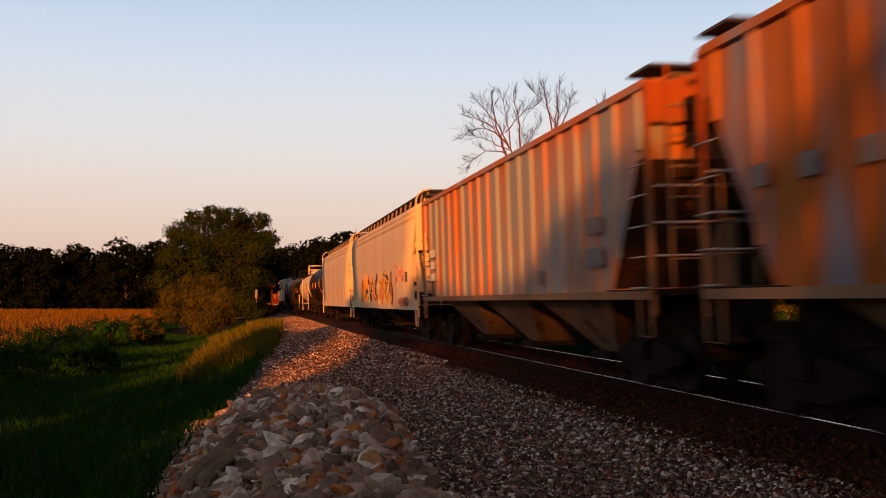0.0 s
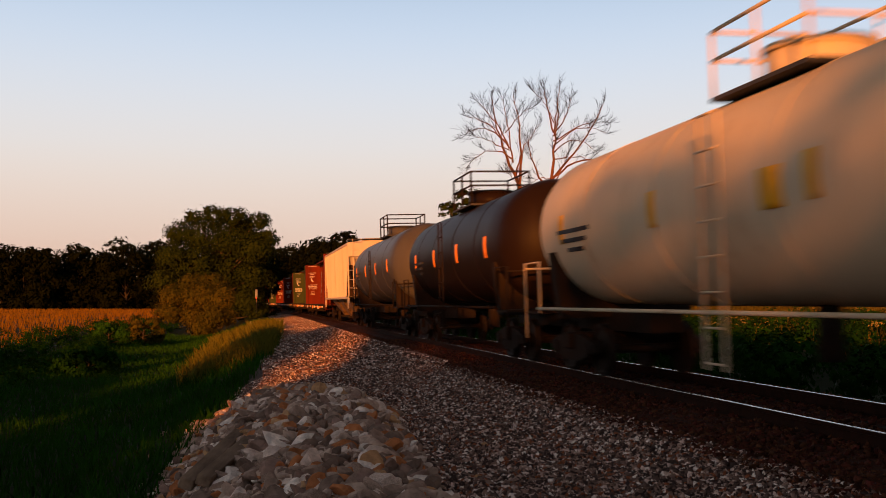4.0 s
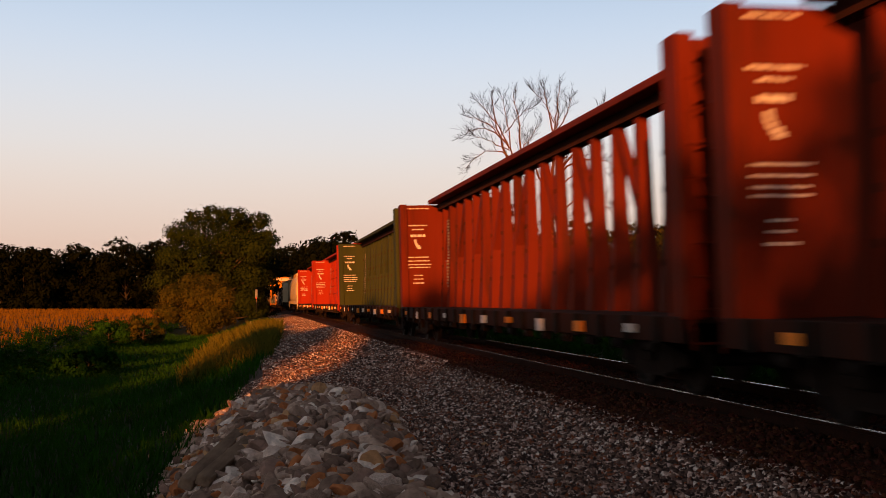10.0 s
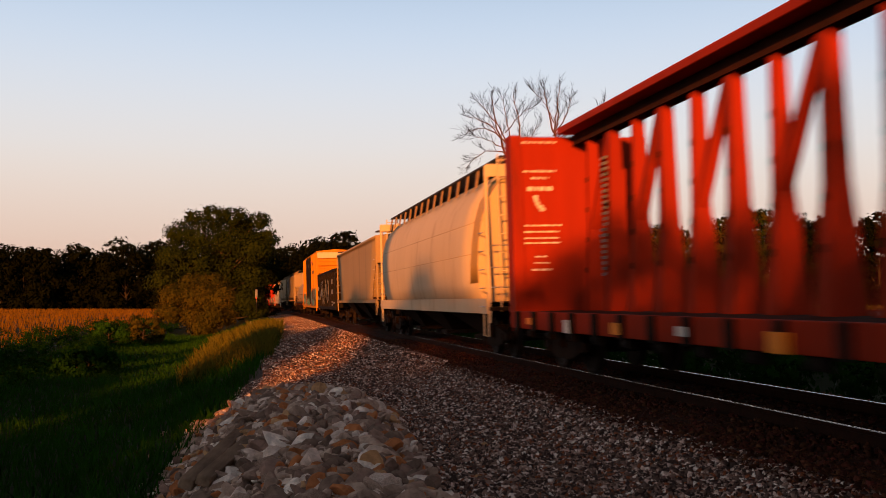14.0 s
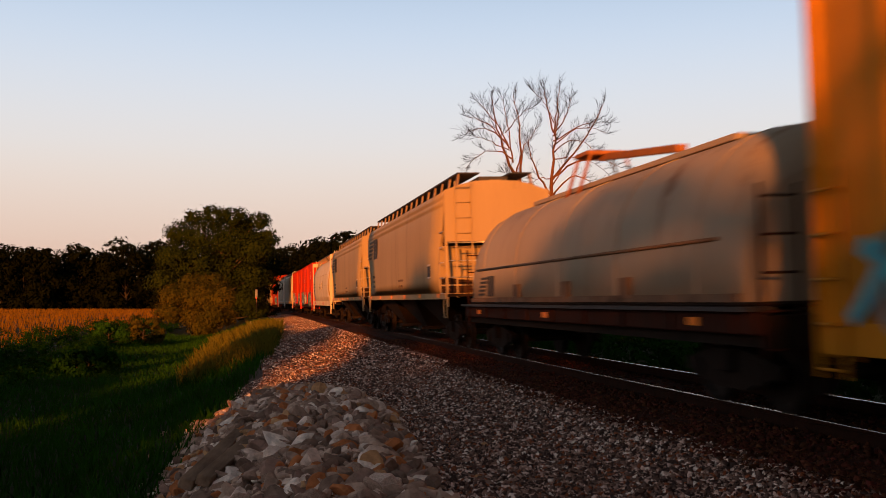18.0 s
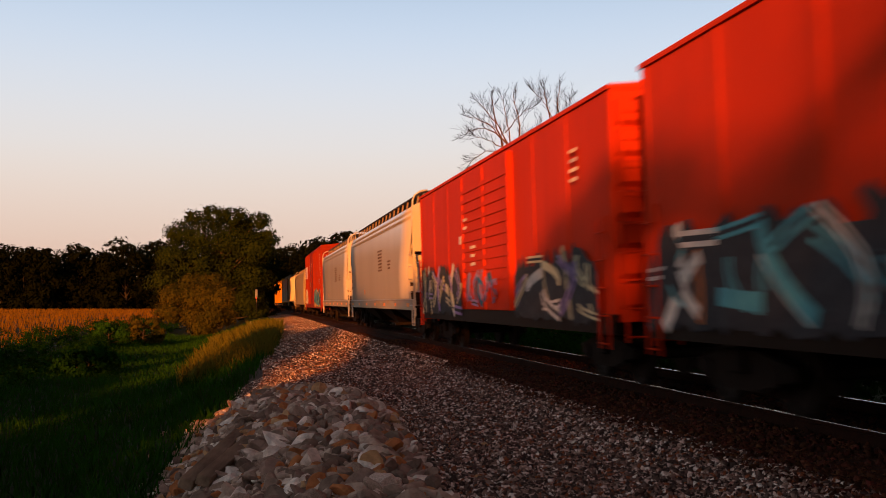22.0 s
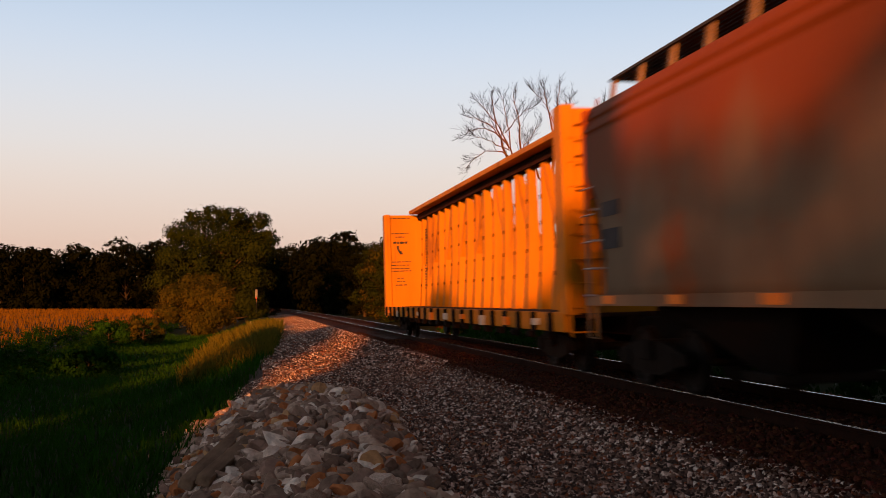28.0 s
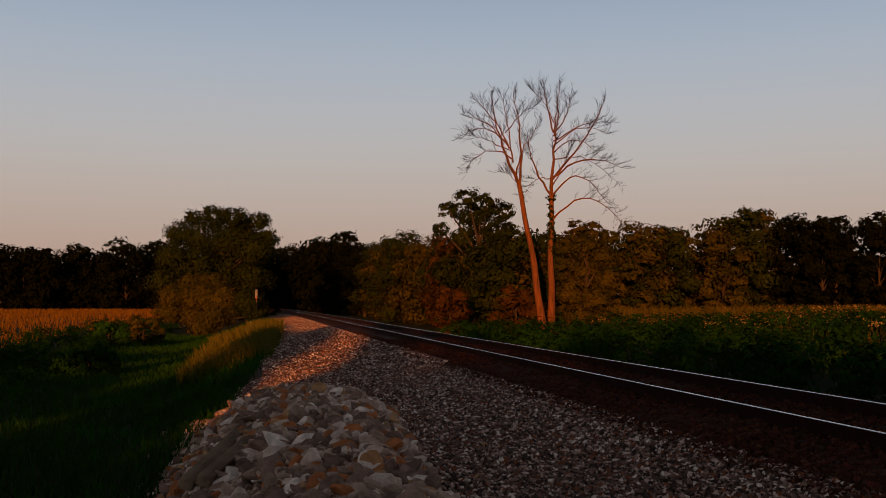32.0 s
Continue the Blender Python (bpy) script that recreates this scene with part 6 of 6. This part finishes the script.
tree(8.6, 62, 7.2, 2.0, 352, "leaf", 15000, 0.10, lab="sunlit olive-brown leafy tree", clumps=(
    (-0.6, 6.5, 0.6), (0.7, 6.4, 0.7), (1.5, 5.9, 0.6), (-1.2, 5.5, 0.8), (0.2, 5.3, 1.0), (1.2, 4.7, 0.8), (-1.3, 4.0, 0.9), (0.1, 3.8, 1.1), (1.4, 3.3, 0.8), (-0.9, 2.6, 1.0), (0.6, 2.2, 1.0), (-0.4, 1.1, 1.0), (1.0, 1.0, 0.8)))
tree(5.4, 68, 5.6, 2.4, 351, "leaf", 9000, 0.12, low=0.02)
tree(4.4, 60, 3.0, 1.5, 353, "leaf_rust", 6000, 0.09, low=0.02, lab="low reddish-brown bush beside the track", cat="bush")
tree(0.5, 64, 3.2, 1.5, 354, "leaf_rust", 6000, 0.09, low=0.02, lab="low reddish-brown bush beside the track", cat="bush")
for k in range(52):
    x = 10 + (k % 26) * 3.4 + (1.7 if k > 25 else 0)
    y = 136 + rr.uniform(-5, 5) + (12 if k > 25 else 0)
    grown = 12.4 if 38.5 < x < 47 else 11.6 if x > 47 else 9.8
    # crowns to the right of x = 46 have their shadow in the leaf colour
    tree(x + rr.uniform(-1.2, 1.2), y, rr.uniform(grown, grown + 1.4), rr.uniform(3.6, 5.0), 400 + k, ("leaf", "leaf_green", "leaf", "leaf", "leaf_green")[k % 5] if x < 46 else "leaf_shaded", 5200 if k < 26 else 2000, 0.27, low=0.0, tufts=8)
dead_tree(5.72, 57, -1.45, 9.4, ((4.8, -0.57), (7.3, -1.05), (9.4, -1.45)), (
    (9.2, -1.7, 14.5, 0.0, 0.085, 0.25), (9.4, -2.9, 14.5, -0.15, 0.10, -0.2), (10.6, -2.4, 14.6, 0.0, 0.05, 0.1), (11.4, -3.9, 14.2, 0.2, 0.045, 0.1), (11.5, -4.4, 13.3, 0.4, 0.045, 0.0),
    (11.6, -4.5, 12.1, 0.6, 0.045, 0.0), (11.3, -4.2, 12.0, 0.1, 0.035, 0.0), (10.8, -4.4, 10.4, 0.75, 0.045, 0.0), (9.9, -0.1, 13.0, 0.0, 0.055, -0.3), (12.3, -0.4, 13.9, 0.1, 0.035, -0.1),
    (9.2, -2.3, 10.0, 0.1, 0.03, 0.0)), 5)
rooted = dead_tree(6.42, 60, -1.45, 9.0, ((3.0, 0.0), (6.0, -0.02), (9.0, 0.06)), (
    (8.9, 0.42, 13.9, 0.0, 0.12, -0.1), (12.8, -0.35, 15.7, 0.0, 0.06, -0.1), (12.8, 0.65, 15.8, 0.0, 0.05, 0.0), (12.6, 1.45, 15.2, 0.1, 0.05, 0.2), (13.4, -1.1, 15.4, 0.1, 0.035, 0.1),
    (10.0, 3.3, 14.7, 0.1, 0.08, 0.3), (12.3, 3.4, 13.6, 0.3, 0.05, 0.0), (12.0, 3.3, 12.7, 0.7, 0.045, 0.0), (11.6, 2.9, 11.3, 0.9, 0.045, 0.0), (10.1, 4.3, 10.8, 0.8, 0.07, 0.0),
    (11.2, 3.9, 9.9, 0.7, 0.035, 0.0), (9.0, 3.4, 8.6, 1.4, 0.06, 0.0), (7.5, 4.0, 7.4, 1.4, 0.065, 0.0), (9.0, -1.45, 12.3, 0.0, 0.075, -0.3), (9.9, -1.6, 9.1, 0.5, 0.035, 0.0), (9.6, 1.0, 11.9, 0.1, 0.045, 0.2)), 8)
part("ivy", quads_mesh("ivy", leaves([(0.02, 0, 5.6 + 0.3 * k) for k in range(12)], [0.20 + 0.05 * (k % 3) for k in range(12)], 2600, 0.05, 77, 1.2), "leaf_green"), "leaf_green", rooted, "dark ivy climbing the trunk")


def shade_tree(w, back, height, crown, seed, boughs=(), count=2600):
    """A tree behind the viewpoint, w metres to the right across the sunlight. boughs: clumps aside, (offset, height, radius)."""
    x = w * math.cos(az) - back * math.sin(az)
    y = -w * math.sin(az) - back * math.cos(az)
    z = float(ground_z(x, y))
    t = tree(x, y, height - z, crown, seed, "leaf_shaded", count, 0.62, low=0.0, lab="dense dark tree behind the viewpoint")
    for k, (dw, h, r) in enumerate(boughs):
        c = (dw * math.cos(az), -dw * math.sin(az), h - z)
        part("bough", quads_mesh("bough", leaves([c], [r], 700, 0.3, seed + k), "leaf_shaded"), "leaf_shaded", t)
        part("limb", Mesh().rod((0, 0, (h - z) * 0.8), c, 0.10, 0.04, n=6), "bark", t)


SHADE = ((-6.2, 9.6, 0.95), (3.9, 11.2, 1.3), (5.6, 10.6, 2.4), (9, 11.0, 2.8), (12.5, 11.6, 3.0), (16, 12.2, 3.2), (20, 12.4, 3.4),
         (25, 12.2, 3.8), (30, 12.4, 3.8), (36, 12.4, 3.8), (-10.0, 9.6, 1.0), (-12.6, 10.8, 1.1), (-14.6, 10.8, 1.4),
         (-17.4, 11.0, 1.8), (-20.4, 12.6, 1.9), (-5.3, 9.3, 1.3), (-3.3, 9.6, 1.4), (-1.3, 9.6, 1.4), (0.3, 9.6, 1.4), (2.0, 9.4, 1.3), (2.9, 9.8, 1.3), (-6.7, 8.3, 0.9), (-23.6, 13.2, 2.0), (-27.0, 13.0, 2.2),
         (-4.7, 9.3, 1.3), (-2.4, 9.3, 1.3), (-7.7, 8.5, 1.0), (-9.0, 9.2, 1.0), (-11.3, 9.9, 1.1), (-3.6, 9.0, 1.3), (-5.9, 8.4, 1.0))
# two boughs reach towards each other over a slanting gap through which the sun falls on the stones
OVER = ((0.75, 9.9, 0.65), (0.2, 10.2, 0.6), (-0.3, 10.6, 0.6), (-1.2, 11.25, 0.75), (-2.2, 11.95, 0.7), (-3.1, 12.65, 0.65), (-4.1, 13.4, 0.7), (-5.2, 14.15, 0.7), (-6.3, 14.95, 0.7), (-0.7, 12.2, 0.7))
UNDER = ((1.6, 9.1, 0.6), (0.6, 9.9, 0.6), (-0.4, 10.65, 0.65), (-1.5, 11.45, 0.7), (-2.6, 12.2, 0.7), (-3.7, 12.9, 0.75), (-4.8, 13.6, 0.75), (-5.7, 14.0, 0.7), (-3.0, 11.2, 0.7), (-4.3, 12.0, 0.7), (-5.2, 12.7, 0.7), (-1.0, 10.7, 0.6), (0.1, 9.8, 0.6))
for k, (w, h, c) in enumerate(SHADE):
    shade_tree(w, 52 + (k % 3) * 1.0 if k not in (0, 10) else 52, h, c, 500 + k, OVER if k == 0 else UNDER if k == 10 else ())


def shade_row():
    """Young trees in a row, whose joined tops rise and fall against the sun: across the light, height of the top."""
    tops = ((-6.4, 13.0), (-5.9, 13.5), (-5.4, 13.6), (-4.9, 13.0), (-4.3, 12.2), (-3.6, 11.8), (-2.4, 11.4), (-1.3, 11.4), (-0.9, 11.6), (-0.6, 12.1),
            (0.0, 12.4), (0.5, 12.4), (0.9, 12.3), (1.1, 11.9), (1.4, 11.5), (1.9, 11.4), (2.1, 11.7), (2.3, 12.1), (2.7, 12.5), (3.4, 12.7))
    for k in range(40):
        w = -6.4 + k * 0.25
        top = float(np.interp(w, [q[0] for q in tops], [q[1] for q in tops]))
        x, y = w * math.cos(az) - 52 * math.sin(az), -w * math.sin(az) - 52 * math.cos(az)
        z = float(ground_z(x, y))
        t = thing("young_tree", "slender dark young tree in a row behind the viewpoint", "tree", m=pose(x, y, z))
        part("trunk", Mesh().rod((0, 0, 0), (0, 0, top - z - 0.5), 0.09, 0.03, n=6), "bark", t)
        hs = [top - 0.36 - 0.45 * i for i in range(9)]
        part("crown", quads_mesh("crown", leaves([(0, 0, h - z) for h in hs], [0.34] * len(hs), 185, 0.16, 700 + k, 1.0, 4), "leaf_shaded"), "leaf_shaded", t)


shade_row()


def gravel(name, count, seed, l0, l1, s0, s1, power, size, material="gravel", label="loose angular grey and reddish crushed stone"):
    """Angular stones lying on the ballast, joined."""
    r = np.random.RandomState(seed)
    p = scatter(count, seed, l0, l1, s0, s1, power)
    p = p[np.array([side_of(q[0], q[1]) > bed_edge(q[1]) - 0.1 for q in p])]
    wedge = np.array([(-1.0, -0.9, -0.75), (1.0, -0.8, -0.75), (0.1, 1.1, -0.8), (-0.8, -0.7, 0.8), (0.75, -0.75, 0.75), (0.0, 0.8, 0.7)])
    tri = np.array([(0, 2, 1), (3, 4, 5), (0, 1, 4), (0, 4, 3), (1, 2, 5), (1, 5, 4), (2, 0, 3), (2, 3, 5)])
    n = len(p)
    sh = wedge[None] * (0.65 + 0.6 * r.rand(n, 6, 3)) * (size * (0.35 + 0.65 * r.rand(n)))[:, None, None]
    a = r.normal(size=(n, 3, 3))
    u = a[:, 0] / np.linalg.norm(a[:, 0], axis=1)[:, None]
    w = np.cross(u, a[:, 1])
    w /= np.linalg.norm(w, axis=1)[:, None]
    rot = np.stack([u, w, np.cross(u, w)], 1)
    v = np.einsum("nij,njk->nik", sh, rot) + p[:, None, :]
    v[:, :, 2] += 0.3 * size
    me = bpy.data.meshes.new(name)
    f = (tri[None] + 6 * np.arange(n)[:, None, None]).reshape(-1, 3)
    me.vertices.add(6 * n)
    me.vertices.foreach_set("co", v.astype(np.float32).ravel())
    me.loops.add(f.size)
    me.loops.foreach_set("vertex_index", f.astype(np.int32).ravel())
    me.polygons.add(len(f))
    me.polygons.foreach_set("loop_start", np.arange(0, f.size, 3, dtype=np.int32))
    me.update(calc_edges=True)
    me.materials.append(M[material])
    return tagged(new(name, me), label, kind="stuff")


gravel("gravel", 92000, 21, -8.2, -2.0, 6, 26, 1.35, 0.034)
gravel("gravel", 46000, 22, -6.4, -1.9, 26, 125, 1.5, 0.056)
gravel("gravel", 9000, 24, -2.35, -1.5, 6, 50, 1.3, 0.034, "dark_gravel", "dark rust-stained crushed stone beside the rails")
gravel("gravel", 16000, 23, -2.3, 2.3, 7, 40, 1.3, 0.045, "dark_gravel", "dark rust-stained crushed stone between the rails")


def rock_mesh(seed):
    """A broken stone: cut flat by a few planes, so that it has large uneven faces and blunt corners."""
    r = random.Random(seed)
    bm = bmesh.new()
    cuts = [(Vector((r.gauss(0, 1), r.gauss(0, 1), r.gauss(0, 1))).normalized(), r.uniform(0.42, 0.78)) for _ in range(13)]
    for k in range(70):
        z = 1 - 2 * (k + 0.5) / 70
        w = 2.39996 * k
        d = Vector((math.sqrt(1 - z * z) * math.cos(w), math.sqrt(1 - z * z) * math.sin(w), z))
        far = min([0.98] + [q / max(0.05, d.dot(p)) for p, q in cuts if d.dot(p) > 0.05])
        d *= far * r.uniform(0.985, 1.015)
        bm.verts.new((d.x * 1.35, d.y * 1.05, d.z * 0.85))
    bmesh.ops.convex_hull(bm, input=bm.verts)
    for v in [v for v in bm.verts if not v.link_faces]:
        bm.verts.remove(v)
    bmesh.ops.dissolve_limit(bm, angle_limit=radians(13), verts=bm.verts, edges=bm.edges)
    bmesh.ops.triangulate(bm, faces=bm.faces)
    me = bpy.data.meshes.new("rock")
    bm.to_mesh(me)
    bm.free()
    me.materials.append(M["riprap"])
    return me


def pile_rise(s, l):
    """The heap's height over the ground."""
    edge = float(np.interp(s, [8, 13, 16, 18.5, 20, 22], [-5.1, -4.8, -4.5, -4.7, -5.1, -6.2]))
    return 0.26 * float(smooth(0, 1.4, l + 8.2) * smooth(0, 0.7, edge - l) * smooth(0, 2.5, 21.6 - s))


def riprap():
    r = random.Random(9)
    pile = thing("rock_pile", "pile of broken pale brown and grey rocks beside the ballast", "rocks")
    kinds = [rock_mesh(70 + k) for k in range(16)]
    spots = []
    for k in range(11500):
        s = 8.2 + 14.8 * r.random() ** 1.1
        l = -8.6 + 4.6 * r.random()
        rise = pile_rise(s, l)
        if rise < 0.02 and r.random() > 0.012:
            continue
        spots.append((s, l, rise))
    spots = spots[:4600]
    spots.sort(key=lambda q: q[0])
    rest = Mesh()
    for k, (s, l, rise) in enumerate(spots):
        y = s * 0.98
        x = float(track_x(y)) + l / 0.98
        f = r.random()
        sc = r.uniform(0.03, 0.065) if f < 0.50 else r.uniform(0.065, 0.105) if f < 0.88 else r.uniform(0.105, 0.15)
        if rise < 0.02:
            sc = min(sc, 0.07)
        m = pose(x, y, float(ground_z(x, y)) + rise * r.uniform(0.55, 1.0) + sc * 0.1, r.uniform(-45, 45), r.uniform(-45, 45), r.uniform(0, 360)) @ Matrix.Diagonal((sc * r.uniform(0.9, 1.5), sc, sc * r.uniform(0.8, 1.3), 1))
        me = kinds[r.randrange(16)]
        if k % 12 == 0:
            o = new("rock", me)
            o.matrix_world = m
            o.parent = pile
        else:
            rest.add([tuple(v.co) for v in me.vertices], [tuple(p.vertices) for p in me.polygons], m=m)
    part("broken_rock", rest, "riprap_joined", pile)["kind"] = "stuff"


riprap()


def old_ties():
    for x, y, z, turn, length in ((-2.83, 12.7, -0.65, 2, 3.2), (-2.59, 12.3, -0.63, 0, 2.4)):
        m = Mesh().slab(-0.08, 0.08, -length / 2, length / 2, -0.06, 0.06, 0.012)
        o = solid("old_sleeper", fix(m.done("old_sleeper")), "old_wood", "weathered discarded wooden sleeper lying among the rocks", "sleeper")
        o.matrix_world = pose(x, y, z, 2.5, 18, turn)


old_ties()


def ties():
    track = tagged(new("track_ties"), "dark weathered wooden sleepers", kind="structure")
    me = fix(Mesh().slab(-1.28, 1.28, -0.115, 0.115, -0.36, -0.185, 0.012).done("tie"))
    me.materials.append(M["tie"])
    for k in range(240):
        o = new("tie", me)
        o.matrix_world = on_track(2 + k * 0.5) @ pose(random.uniform(-0.03, 0.03), 0, 0, 0, 0, random.uniform(-1, 1))
        o.parent = track


ties()


def marker_post():
    x, y = -20.65, 112
    t = thing("marker_post", "slim pale trackside marker post with a small red disc", "post", m=pose(x, y, float(ground_z(x, y)), 0, 0, 12))
    part("pole", Mesh().rod((0, 0, 0), (0, 0, 3.0), 0.035, n=8), "old_wood", t)
    part("panel", Mesh().slab(-0.13, 0.13, -0.09, -0.05, 2.3, 3.2, 0.01), "chalk", t)
    part("disc", Mesh().rod((0, -0.07, 2.25), (0, -0.11, 2.25), 0.10, n=14), "red_mark", t)


marker_post()


# ---------------------------------------------------------------- the train runs


def motions():
    for car, u in TRAIN:
        walk(car, [(t, on_track(u - SPEED * t)) for t in range(0, 33, 2)])


motions()
